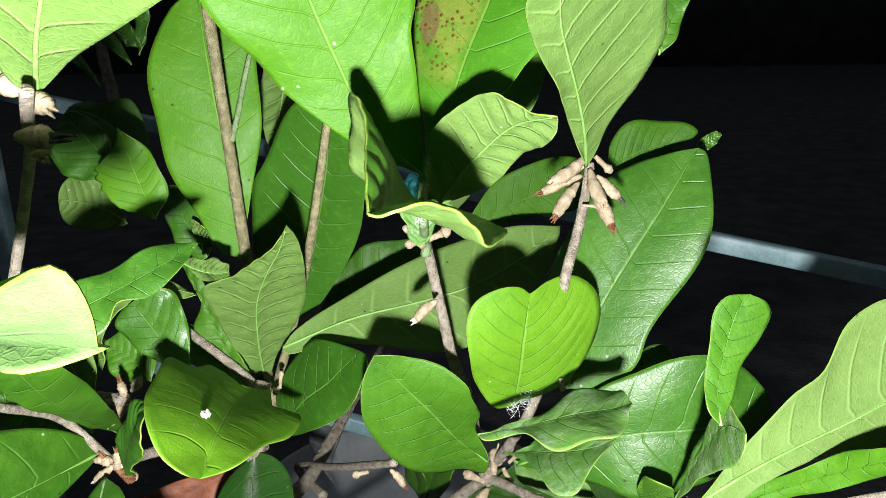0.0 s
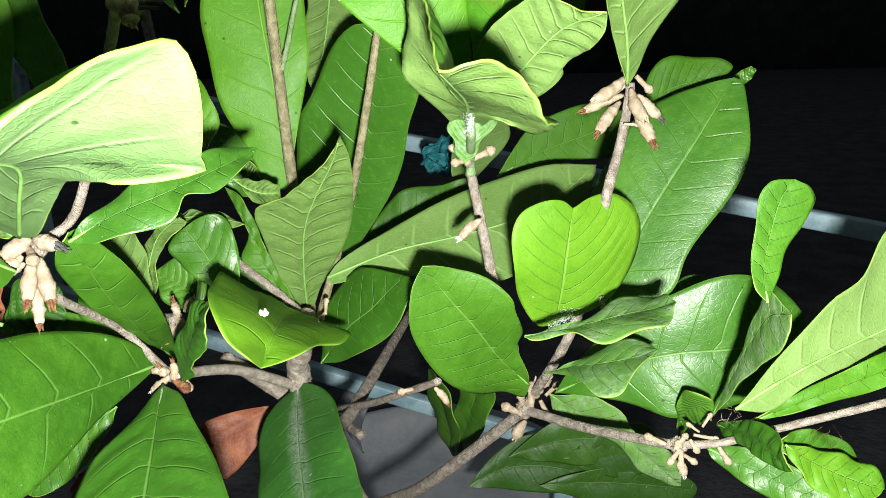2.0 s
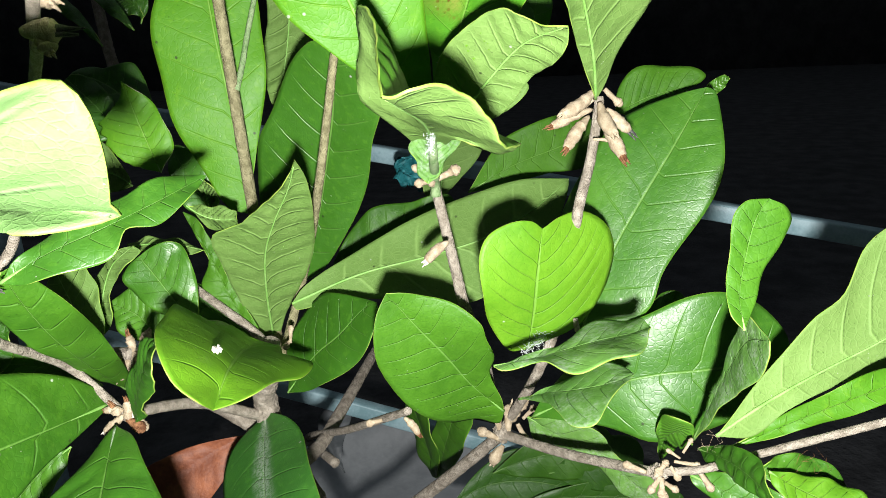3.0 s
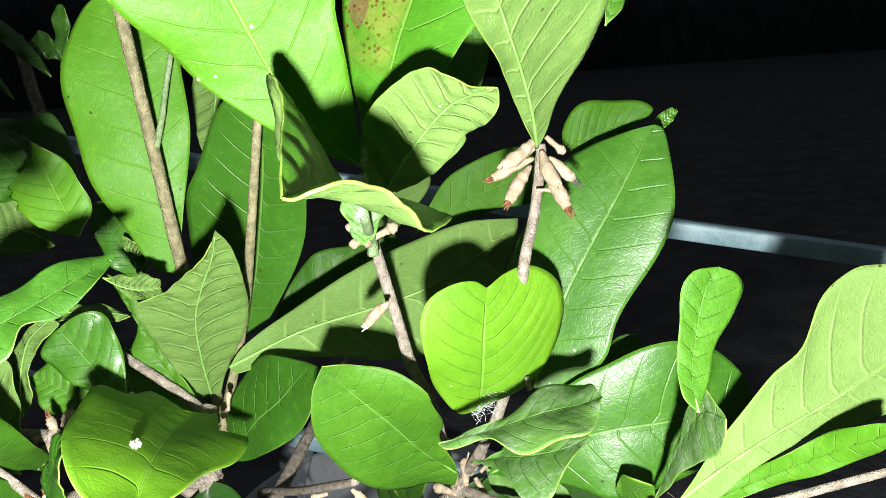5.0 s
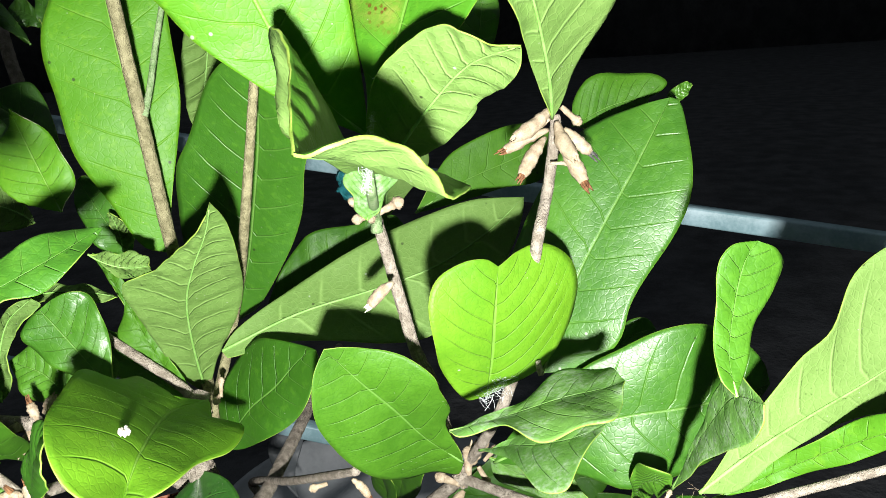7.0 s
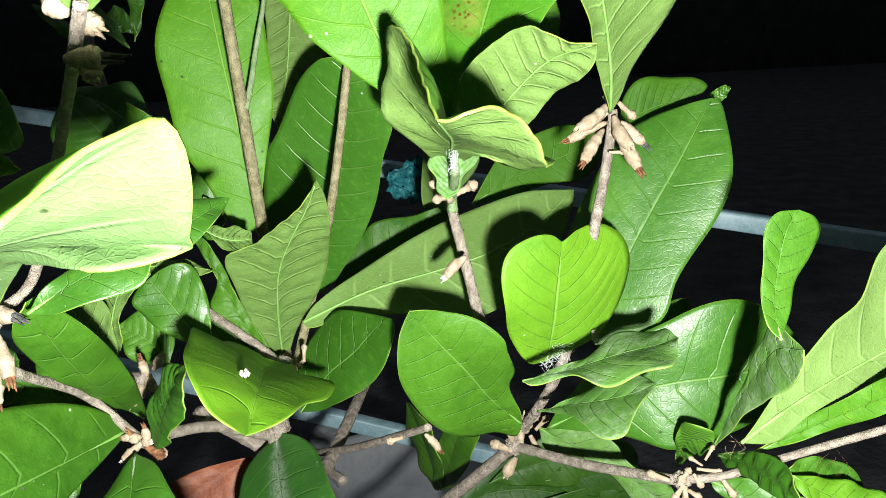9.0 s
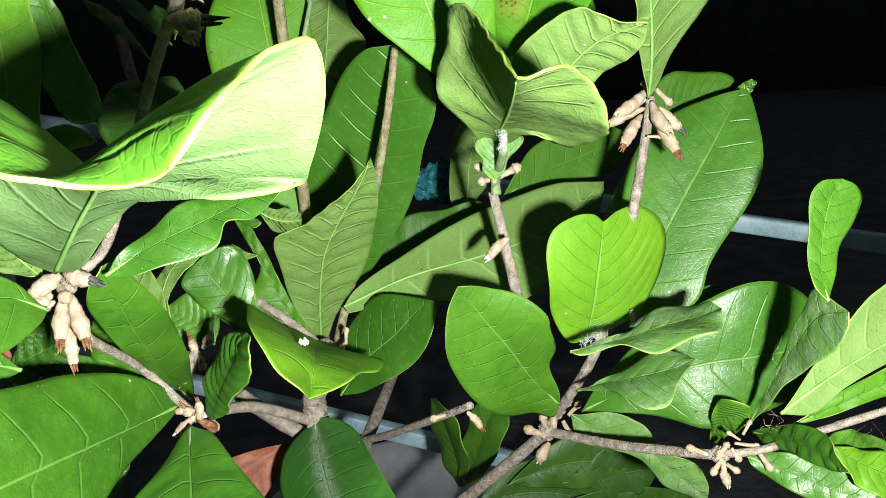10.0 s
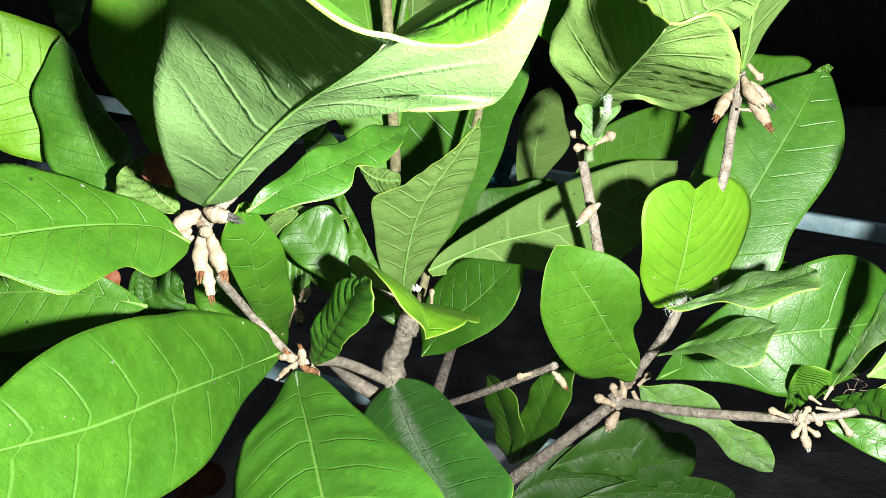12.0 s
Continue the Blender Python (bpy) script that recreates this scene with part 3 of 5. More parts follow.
blade(MATURE, (-0.0030, 0.2106, 0.4925), (-0.0063, 0.1017, 0.5183), (0.575, 0.173, 0.800), [(27.2, -0.2, 2.9), (55.1, -0.7, 3.3), (88.9, -0.6, 1.4)],
      [(13.9, -5.1, 3.5), (36.8, -9.8, 5.3), (37.1, -20.2, 9.1), (58.0, -24.7, 10.1), (88.8, -23.0, 7.7), (97.0, -18.0, 9.0), (102.5, -12.8, 8.7), (110.4, -7.4, 6.4), (114.4, -4.2, 3.2), (113.1, -2.1, 0.9)],
      [(25.8, 8.9, -1.2), (38.1, 19.1, -1.6), (42.8, 23.2, 4.8), (55.2, 23.7, 11.6), (65.5, 26.9, 16.9), (84.5, 14.3, 12.5), (100.4, 6.8, 6.1), (105.9, 3.3, 2.1)], thick=0.0006, fold=0.001, label='broad leaf with a curled tip', pairs=11)
blade(DUSTY, (-0.0036, 0.1968, 0.4834), (-0.0014, 0.1976, 0.4971), (0.250, -0.968, 0.018), [(4.7, -0.2, 0.1)],
      [(2.5, -3.5, 0.1), (7.0, -4.9, 0.1), (10.1, -7.4, 0.2), (14.2, -6.3, 0.1)],
      [(3.5, 3.3, 0.1), (8.7, 5.2, 0.1), (15.3, 8.9, 0.1)])
blade(YOUNG, (0.0037, 0.1922, 0.4986), (0.0347, 0.1548, 0.5296), (0.298, 0.743, 0.599), [(6.5, 1.1, 2.9), (20.9, 2.3, 5.9), (41.4, 3.3, 4.7)],
      [(2.8, -3.4, 1.9), (8.5, -6.5, 4.1), (20.9, -7.1, 5.8), (32.9, -5.9, 5.3), (44.3, -5.7, 3.2), (51.7, -4.3, 1.3)],
      [(3.3, 7.7, 0.3), (13.0, 15.0, 3.1), (24.7, 18.0, 5.3), (37.3, 17.1, 5.5), (45.4, 13.9, 4.5), (50.4, 6.5, 3.0)], fold=0.0009)
blade(YOUNG, (-0.0773, 0.2462, 0.4642), (-0.0882, 0.2580, 0.5623), (0.135, -0.982, 0.133), [(21.9, 1.5, 3.5), (43.7, 1.6, 5.1), (66.9, 0.7, 4.6)],
      [(3.5, -6.7, 0.6), (20.5, -14.0, 3.1), (38.2, -20.0, 4.5), (56.8, -22.0, 4.7), (73.0, -21.5, 3.9), (90.1, -15.3, 1.9), (98.6, -7.9, 0.4)],
      [(17.0, 5.9, 2.8), (36.0, 12.3, 4.3), (51.0, 16.7, 4.4), (67.2, 17.9, 3.6), (85.6, 17.4, 1.4), (97.7, 10.4, -0.2)])
blade(MATURE, (-0.0637, 0.3133, 0.5670), (-0.0740, 0.2927, 0.4988), (0.251, 0.916, -0.314), [(20.7, 0.3, 0.5), (46.7, 1.4, 0.6)],
      [(13.0, -10.6, 0.1), (39.1, -9.9, 0.5), (59.9, -7.0, 0.4)],
      [(10.4, 5.3, 0.5), (25.4, 11.7, 0.7), (35.9, 19.8, 0.7), (48.2, 10.1, 0.5), (54.3, 15.4, 0.4), (60.3, 20.6, 0.1), (68.1, 16.5, -0.1), (71.2, 8.7, -0.1)], pairs=10, fold=0.0009)
blade(MATURE, (-0.0645, 0.2721, 0.4264), (-0.0356, 0.2283, 0.5290), (-0.324, -0.899, -0.293), [(27.1, 1.4, -4.1), (59.4, 1.5, -5.5), (87.1, 1.8, -3.9)],
      [(8.7, -10.2, -0.5), (24.6, -22.3, -1.7), (42.4, -27.0, -3.2), (60.8, -27.9, -4.2), (74.8, -23.2, -4.5), (97.0, -17.9, -3.2), (110.1, -9.5, -1.3)],
      [(10.0, 7.7, -2.4), (36.1, 15.5, -5.2), (59.7, 19.2, -5.2), (79.8, 19.4, -3.9), (94.7, 20.6, -2.0), (105.8, 17.7, -0.4), (113.8, 9.5, 0.4)])
blade(MATURE, (-0.0743, 0.2530, 0.4056), (-0.0422, 0.1824, 0.4946), (-0.168, 0.742, 0.649), [(29.2, 4.1, 4.2), (59.2, 6.1, 6.0), (81.6, 3.8, 5.1), (100.2, 0.8, 3.0)],
      [(16.3, -3.6, 3.8), (40.5, -8.7, 6.7), (62.3, -11.2, 7.0), (88.1, -8.4, 4.7), (107.0, -4.2, 1.9)],
      [(12.8, 7.3, 1.2), (33.3, 15.8, 4.4), (51.0, 20.9, 7.0), (67.3, 24.5, 8.8), (76.3, 14.8, 6.5), (94.8, 6.3, 4.1), (109.0, 1.4, 1.7)], pairs=12, fold=0.001)
blade(YOUNG, (-0.0648, 0.2240, 0.4175), (-0.0602, 0.1393, 0.4356), (0.405, 0.212, 0.889), [(30.1, 5.4, 3.5), (71.0, 2.6, 6.5)],
      [(26.8, -8.2, 4.3), (31.3, -15.3, 6.3), (54.0, -16.9, 8.9), (69.2, -11.5, 8.0), (86.4, -6.9, 6.0)],
      [(15.3, 13.2, 1.8), (-0.5, 24.2, 0.7), (16.9, 27.2, 4.3), (30.1, 31.7, 8.0), (65.8, 26.7, 12.9), (83.4, 22.3, 13.6), (94.8, 15.3, 10.1), (96.9, 9.5, 5.8), (95.7, 3.3, 3.2)])
blade(DARK, (-0.0647, 0.2301, 0.3947), (-0.0253, 0.2160, 0.4368), (-0.637, -0.676, 0.370), [(22.5, -2.0, 1.3), (37.8, -0.6, 1.3), (52.3, -1.6, 0.6)],
      [(6.9, -11.6, 0.7), (15.0, -17.4, 1.0), (26.6, -22.1, 1.1), (36.7, -20.5, 0.9), (44.4, -15.8, 0.7), (53.8, -6.2, 0.3)],
      [(11.0, 6.2, 0.6), (26.3, 11.5, 1.2), (40.6, 13.2, 1.2), (51.9, 10.6, 0.8), (58.4, 4.4, 0.2)])
blade(YOUNG, (-0.0615, 0.2371, 0.4295), (0.0519, 0.2772, 0.4679), (-0.074, 0.792, -0.606), [(29.5, -0.2, 1.3), (57.9, -5.1, 1.8), (83.4, -8.1, 1.5), (106.8, -5.5, 0.8)],
      [(1.1, -3.4, 0.2), (17.7, -5.9, 1.0), (32.4, -13.2, 1.6), (50.3, -24.0, 1.9), (68.5, -30.1, 1.8), (93.3, -26.0, 1.1), (111.7, -15.0, 0.5), (122.2, -5.7, 0.1)],
      [(6.8, 4.3, 0.3), (26.9, 8.9, 1.1), (54.8, 12.3, 1.6), (79.8, 12.6, 1.6), (103.9, 9.6, 1.1), (118.0, 4.5, 0.5)], fold=0.0004)
blade(MATURE, (0.0310, 0.2241, 0.3850), (0.1217, 0.2108, 0.4154), (-0.207, -0.958, 0.200), [(19.8, -5.4, 9.8), (35.4, -8.0, 14.4), (49.9, -8.0, 15.8), (66.7, -4.8, 13.4), (82.3, -1.8, 7.6)],
      [(10.1, -9.4, 4.6), (27.0, -20.5, 11.5), (44.1, -28.0, 16.2), (54.8, -29.6, 17.4), (69.8, -31.3, 16.4), (80.8, -29.1, 13.2), (90.4, -21.9, 7.9), (95.7, -10.6, 2.7)],
      [(13.0, 1.9, 7.7), (24.7, 5.4, 12.6), (33.7, 9.6, 15.0), (43.4, 14.7, 15.9), (58.6, 16.4, 13.9), (73.0, 13.9, 9.4), (86.1, 8.1, 4.2)])
blade(DARK, (0.0716, 0.1246, 0.4606), (0.0805, 0.1390, 0.4883), (0.231, -0.892, 0.388), [(7.6, -1.9, -1.6), (18.2, -1.9, -2.3), (27.2, -1.7, -1.3)],
      [(2.8, -3.9, -0.8), (10.3, -5.5, -2.0), (19.8, -6.5, -2.1), (26.7, -7.2, -1.1), (30.4, -5.4, -0.4)],
      [(7.1, 2.0, -1.4), (15.9, 3.4, -2.2), (24.3, 6.4, -1.7), (29.5, 7.4, -0.9), (32.0, 4.5, -0.2)], wave=0.0003, fold=0.0001)
blade(DUSTY, (0.0806, 0.1837, 0.3976), (0.0796, 0.1293, 0.4558), (-0.999, 0.038, 0.018), [(25.5, -5.2, -1.1), (47.0, -7.6, -1.1), (64.3, -7.0, -0.5)],
      [(13.2, -3.5, -0.8), (36.8, -9.7, -1.2), (55.9, -13.2, -0.7), (66.7, -14.2, -0.1)],
      [(11.3, 0.3, -0.5), (33.6, -0.3, -1.1), (57.8, 3.1, -1.0), (70.0, 4.0, -0.6), (77.4, 3.2, -0.3)], fold=0.0002, wave=0.0004)
blade(YOUNG, (0.0799, 0.1616, 0.4117), (0.1594, 0.1758, 0.4526), (-0.068, 0.976, -0.208), [(13.0, 1.0, 0.3), (26.5, 1.1, 0.5), (39.7, 0.6, 0.6), (54.4, -0.3, 0.6)],
      [(9.1, -5.8, 0.2), (21.8, -3.8, 0.4), (36.3, -5.2, 0.5), (48.2, -8.0, 0.6), (59.1, -11.7, 0.5), (77.1, -10.9, 0.2)],
      [(6.2, 2.4, 0.1), (18.5, 7.1, 0.4), (28.2, 10.7, 0.5), (42.0, 16.4, 0.6), (53.3, 18.0, 0.6), (65.3, 25.8, 0.6), (74.1, 28.0, 0.5), (81.0, 27.6, 0.4), (91.7, 19.2, 0.1)])
blade(MATURE, (0.0813, 0.1867, 0.3939), (0.0757, 0.2049, 0.3772), (-0.536, -0.655, -0.532), [(-1.6, 6.4, -0.2), (6.8, 6.8, -0.2)],
      [(5.1, 0.9, -0.1), (15.0, 0.9, -0.2)],
      [(-11.2, 6.6, -0.1), (-11.3, 12.3, -0.2), (-4.3, 14.2, -0.2), (9.7, 9.1, -0.1)])
blade(DARK, (0.0841, 0.1889, 0.3911), (0.0890, 0.1376, 0.4049), (-0.962, -0.018, 0.271), [(20.2, -2.3, 0.4), (35.7, -2.4, 0.4)],
      [(15.7, -5.8, 0.4), (30.9, -8.5, 0.4), (41.1, -7.2, 0.3), (47.6, -3.6, 0.2)],
      [(11.1, 1.7, 0.3), (27.9, 1.3, 0.4), (42.9, 1.6, 0.3)], fold=0.0006)
blade(MATURE, (0.0792, 0.1817, 0.3860), (0.1137, 0.1548, 0.3802), (-0.530, -0.760, 0.376), [(14.4, 0.1, 0.2), (28.1, 0.1, 0.3)],
      [(6.0, -4.0, 0.1), (16.1, -6.9, 0.3), (26.4, -6.8, 0.3), (37.4, -5.0, 0.1)],
      [(3.2, 2.7, 0.1), (14.9, 5.3, 0.3), (26.4, 6.3, 0.3), (37.4, 4.3, 0.2)])
# darker skin here offsets the strong lamp light on a near leaf
blade(DARK, (-0.1114, 0.1853, 0.4152), (-0.1498, 0.0508, 0.4442), (0.908, -0.178, 0.379), [(28.6, -1.1, 0.6), (66.6, -1.9, 1.1), (95.9, -2.7, 1.2), (119.3, -1.0, 0.9)],
      [(20.8, -6.9, 0.4), (34.3, -11.4, 0.7), (48.0, -17.3, 0.8), (63.3, -22.1, 1.0), (77.6, -23.8, 1.1), (98.2, -24.7, 1.1), (120.3, -22.2, 0.8), (135.9, -12.7, 0.4)],
      [(8.0, 7.8, 0.2), (25.1, 15.8, 0.5), (44.4, 20.3, 0.8), (57.9, 20.2, 1.0), (69.7, 20.2, 1.1), (92.1, 19.0, 1.1), (105.0, 15.4, 1.0), (115.3, 10.6, 0.9), (130.4, 5.3, 0.5)], fold=0.0005)
blade(FUZZY, (-0.1052, 0.1729, 0.4132), (-0.0792, 0.0877, 0.3992), (-0.278, -0.238, 0.930), [(17.8, 0.2, 0.3), (37.9, 0.0, 0.6), (65.1, 0.3, 0.5)],
      [(10.7, -7.1, 0.1), (28.6, -13.0, 0.5), (51.7, -20.2, 0.8), (72.9, -26.0, 1.1), (87.4, -27.6, 1.2), (97.0, -24.0, 0.8), (99.6, -13.7, 0.2)],
      [(4.0, 4.4, 0.2), (19.7, 11.9, 0.6), (29.6, 19.8, 0.9), (43.1, 23.4, 1.1), (58.9, 23.6, 0.9), (76.9, 16.4, 0.4)], fold=0.0005, label='leaf with a pale powdery midrib')
blade(POWDERY, (-0.0783, 0.2423, 0.3791), (-0.0496, 0.1344, 0.3759), (-0.505, -0.159, 0.848), [(23.6, 2.2, -1.1), (47.9, 2.6, -1.7), (76.1, 1.6, -1.5)],
      [(14.4, -9.9, -0.1), (27.4, -14.3, -0.5), (47.9, -17.1, -1.2), (68.1, -18.3, -1.6), (82.5, -19.0, -1.7), (104.8, -19.9, -1.4), (115.4, -11.8, -0.5)],
      [(0.5, 5.3, -0.3), (6.9, 15.4, -1.1), (21.3, 21.2, -1.6), (40.1, 21.9, -1.7), (71.6, 17.9, -1.1), (98.2, 9.2, -0.3)], label='dark leaf with a white powdery midrib')
blade(DARK, (-0.1194, 0.2152, 0.4035), (-0.1105, 0.1411, 0.4750), (0.558, -0.540, -0.630), [(43.5, -1.8, 4.0), (72.6, -2.2, 4.8), (93.1, -1.1, 2.9)],
      [(24.4, -3.0, 2.2), (59.8, -7.1, 4.0), (81.9, -8.5, 3.7), (93.8, -8.1, 2.6), (101.3, -4.6, 1.1)],
      [(8.8, 2.7, 1.4), (36.9, 6.6, 4.3), (63.8, 8.2, 5.1), (81.4, 7.7, 3.9), (95.2, 4.8, 1.7), (102.1, 2.7, -0.1)])
blade(MATURE, (-0.0987, 0.1741, 0.4141), (-0.0778, 0.1510, 0.4513), (-0.843, -0.516, 0.153), [(22.1, 2.0, 2.2), (40.7, 2.3, 1.8)],
      [(0.8, -4.4, 1.5), (14.5, -6.9, 2.8), (26.6, -9.2, 1.7), (37.1, -7.5, 0.1)],
      [(14.6, 6.5, 0.5), (41.6, 12.5, 2.4), (53.3, 12.6, 2.3), (52.7, 5.5, 0.9)], pairs=10, fold=0.0007)
# both skins darkened here to offset the lamp's nearness
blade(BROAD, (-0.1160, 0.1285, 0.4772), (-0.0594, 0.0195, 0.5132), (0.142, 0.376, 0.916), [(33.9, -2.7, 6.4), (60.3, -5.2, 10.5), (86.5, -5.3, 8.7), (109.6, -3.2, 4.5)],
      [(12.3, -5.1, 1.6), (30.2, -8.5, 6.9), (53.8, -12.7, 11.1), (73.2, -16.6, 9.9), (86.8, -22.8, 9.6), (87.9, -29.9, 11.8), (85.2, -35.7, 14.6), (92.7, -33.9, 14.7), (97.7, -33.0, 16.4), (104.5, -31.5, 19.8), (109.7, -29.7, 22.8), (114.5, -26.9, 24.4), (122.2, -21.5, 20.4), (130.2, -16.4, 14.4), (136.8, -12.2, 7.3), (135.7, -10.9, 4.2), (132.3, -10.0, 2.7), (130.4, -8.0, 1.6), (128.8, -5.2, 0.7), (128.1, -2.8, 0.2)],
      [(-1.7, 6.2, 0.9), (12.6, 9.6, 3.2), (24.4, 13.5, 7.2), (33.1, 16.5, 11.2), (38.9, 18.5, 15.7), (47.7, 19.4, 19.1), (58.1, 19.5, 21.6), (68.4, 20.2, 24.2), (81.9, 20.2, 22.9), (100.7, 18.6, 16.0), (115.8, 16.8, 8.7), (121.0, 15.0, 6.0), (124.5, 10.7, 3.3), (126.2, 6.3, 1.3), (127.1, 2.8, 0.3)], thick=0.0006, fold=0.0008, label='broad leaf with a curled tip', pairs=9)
blade(DARK, (-0.1225, 0.1341, 0.4661), (-0.1597, 0.0803, 0.4770), (0.688, -0.346, 0.638), [(9.9, 3.3, 2.8), (31.1, 2.3, 5.4), (50.0, 0.4, 4.6)],
      [(4.8, -4.6, 0.5), (15.2, -10.2, 2.1), (22.7, -8.3, 3.8), (33.7, -12.7, 5.0), (41.2, -15.2, 5.6), (47.4, -12.1, 5.6), (52.9, -9.0, 5.0), (62.2, -7.4, 2.9)],
      [(6.6, 6.7, 2.6), (20.1, 12.3, 5.1), (28.8, 16.9, 5.6), (38.5, 18.9, 4.8), (44.1, 19.5, 3.8), (55.5, 16.0, 1.0)])
blade(YOUNG, (-0.1316, 0.1449, 0.4862), (-0.1275, 0.1435, 0.5549), (0.113, -0.993, -0.027), [(13.8, -0.1, -0.9), (27.2, 0.4, -1.3), (40.3, 1.3, -1.4)],
      [(5.7, -4.6, -0.5), (12.6, -7.4, -0.9), (19.3, -12.9, -1.4), (26.6, -16.9, -1.7), (33.8, -17.8, -1.7), (42.4, -15.2, -1.4), (53.6, -11.8, -0.9), (64.6, -6.1, -0.2)],
      [(7.0, 3.8, -0.5), (21.6, 7.3, -1.3), (36.4, 9.1, -1.6), (52.0, 9.5, -1.5), (64.0, 6.2, -0.7)])
blade(MATURE, (-0.1518, 0.1593, 0.4768), (-0.1638, 0.1637, 0.5216), (0.068, -0.991, 0.117), [(13.9, -1.3, -0.1), (29.2, -1.1, -0.1)],
      [(3.1, -8.3, 0.1), (9.5, -14.8, -0.2), (19.7, -15.6, -0.5), (32.7, -13.3, -0.5), (40.9, -8.0, -0.3)],
      [(5.6, 3.5, -0.2), (9.4, 8.3, -0.6), (22.3, 5.3, -0.3), (31.6, 2.4, -0.2), (41.0, 1.7, -0.1)])
blade(YOUNG, (-0.1668, 0.1691, 0.4935), (-0.1949, 0.1520, 0.5238), (0.499, -0.866, -0.025), [(15.4, 2.1, -0.7), (24.7, 1.6, -0.8)],
      [(-2.6, -8.9, 0.3), (3.3, -13.6, -0.1), (12.0, -16.5, -0.8), (26.7, -14.8, -1.2)],
      [(10.9, 13.9, -0.8), (18.7, 21.4, -0.9), (26.6, 19.2, -0.7), (34.8, 16.1, -0.2), (43.7, 10.1, 0.3)])
blade(MATURE, (-0.1070, 0.1346, 0.4741), (-0.0645, 0.1686, 0.4932), (0.194, -0.653, 0.732), [(12.6, 2.1, 4.6), (26.3, 4.0, 5.9), (42.8, 3.1, 4.0)],
      [(7.7, -1.8, 3.4), (22.8, -3.3, 6.1), (38.1, -3.0, 5.0), (50.6, -3.6, 2.3)],
      [(4.8, 5.2, 1.8), (16.8, 10.7, 4.8), (24.7, 12.3, 5.5), (30.7, 7.7, 5.6), (38.3, 9.4, 4.7), (47.7, 6.7, 2.8)])
# dark skin here also carries the shade of the curled leaf
blade(DARK, (0.0089, 0.3011, 0.4583), (0.0750, 0.3244, 0.4826), (0.254, -0.944, 0.212), [(24.3, -2.4, -0.2), (46.9, -1.2, -0.2)],
      [(13.1, -9.3, -0.1), (27.6, -15.8, -0.1), (47.4, -16.0, -0.2), (65.2, -11.2, -0.1)],
      [(17.9, 4.2, -0.1), (39.1, 7.9, -0.2), (55.7, 12.5, -0.1), (68.2, 8.1, -0.0)])
blade(DARK, (-0.0059, 0.3439, 0.4455), (0.0072, 0.3699, 0.4994), (-0.306, 0.885, -0.352), [(24.5, 2.5, 0.1), (43.5, 1.3, 0.1)],
      [(14.5, -8.7, 0.1), (32.2, -17.1, 0.1), (44.6, -12.7, 0.1), (57.3, -6.1, 0.0)],
      [(1.9, 9.2, 0.0), (21.3, 12.9, 0.1), (41.4, 13.4, 0.1), (54.9, 7.6, 0.0)])
blade(DARK, (0.0680, 0.2632, 0.4963), (0.0976, 0.2674, 0.5045), (0.055, -0.956, 0.289), [(14.6, -1.8, -0.3), (25.9, -1.2, -0.2)],
      [(4.5, -8.8, -0.3), (12.3, -14.2, -0.5), (25.2, -11.6, -0.3), (34.1, -7.7, 0.0), (38.4, -2.7, 0.3), (35.8, -0.7, 0.2)],
      [(8.5, 5.0, -0.1), (20.0, 5.3, -0.1), (27.9, 3.2, -0.0)], label='leaf with an eaten notch')
blade(MATURE, (0.1040, 0.2670, 0.5023), (0.1133, 0.2686, 0.5083), (-0.019, -0.958, 0.286), [(5.0, 0.1, 0.0)],
      [(1.5, -2.0, 0.0), (5.0, -2.6, -0.0), (9.3, -2.0, -0.0)],
      [(1.5, 2.2, 0.0), (5.7, 2.7, 0.0), (9.5, 1.6, 0.0)])
blade(DARK, (-0.1694, 0.1911, 0.4280), (-0.1471, 0.1936, 0.4382), (0.003, -0.973, 0.231), [(9.6, -0.8, -0.0)],
      [(4.7, -5.9, 0.0), (14.0, -12.0, -0.0), (23.5, -8.6, -0.0)],
      [(6.8, 7.0, 0.0), (15.8, 11.3, 0.0), (22.1, 6.8, 0.0)], pairs=7, fold=0.0012)
blade(DEAD, (-0.1698, 0.1910, 0.4276), (-0.1766, 0.1952, 0.4451), (0.003, -0.973, 0.231), [(7.6, -0.6, 0.0)],
      [(4.5, -3.8, -0.0), (13.6, -4.8, 0.0)],
      [(6.2, 2.9, 0.0), (15.5, 5.0, -0.0)], label='dry brown leaf')
blade(MATURE, (0.0746, 0.2196, 0.5410), (0.0862, 0.2284, 0.5686), (0.034, -0.956, 0.291), [(13.2, -0.5, -0.0)],
      [(10.2, -3.2, -0.0), (23.5, -4.5, 0.0)],
      [(6.8, 3.2, -0.0), (18.4, 2.6, -0.0), (28.4, 3.1, 0.0)])
blade(YOUNG, (-0.1039, 0.2328, 0.4838), (-0.1162, 0.2386, 0.5168), (0.052, -0.980, 0.191), [(11.5, -0.5, -1.0)],
      [(6.0, -9.4, -0.5), (9.1, -12.8, -0.8), (24.1, -16.8, -1.1), (27.2, -9.6, -1.0), (30.8, -3.4, -0.6)],
      [(6.5, 7.3, -0.7), (15.9, 8.5, -1.0), (26.7, 6.2, -0.7)], tear=0.22, rim=CREAM, label='leaf torn along its margin')
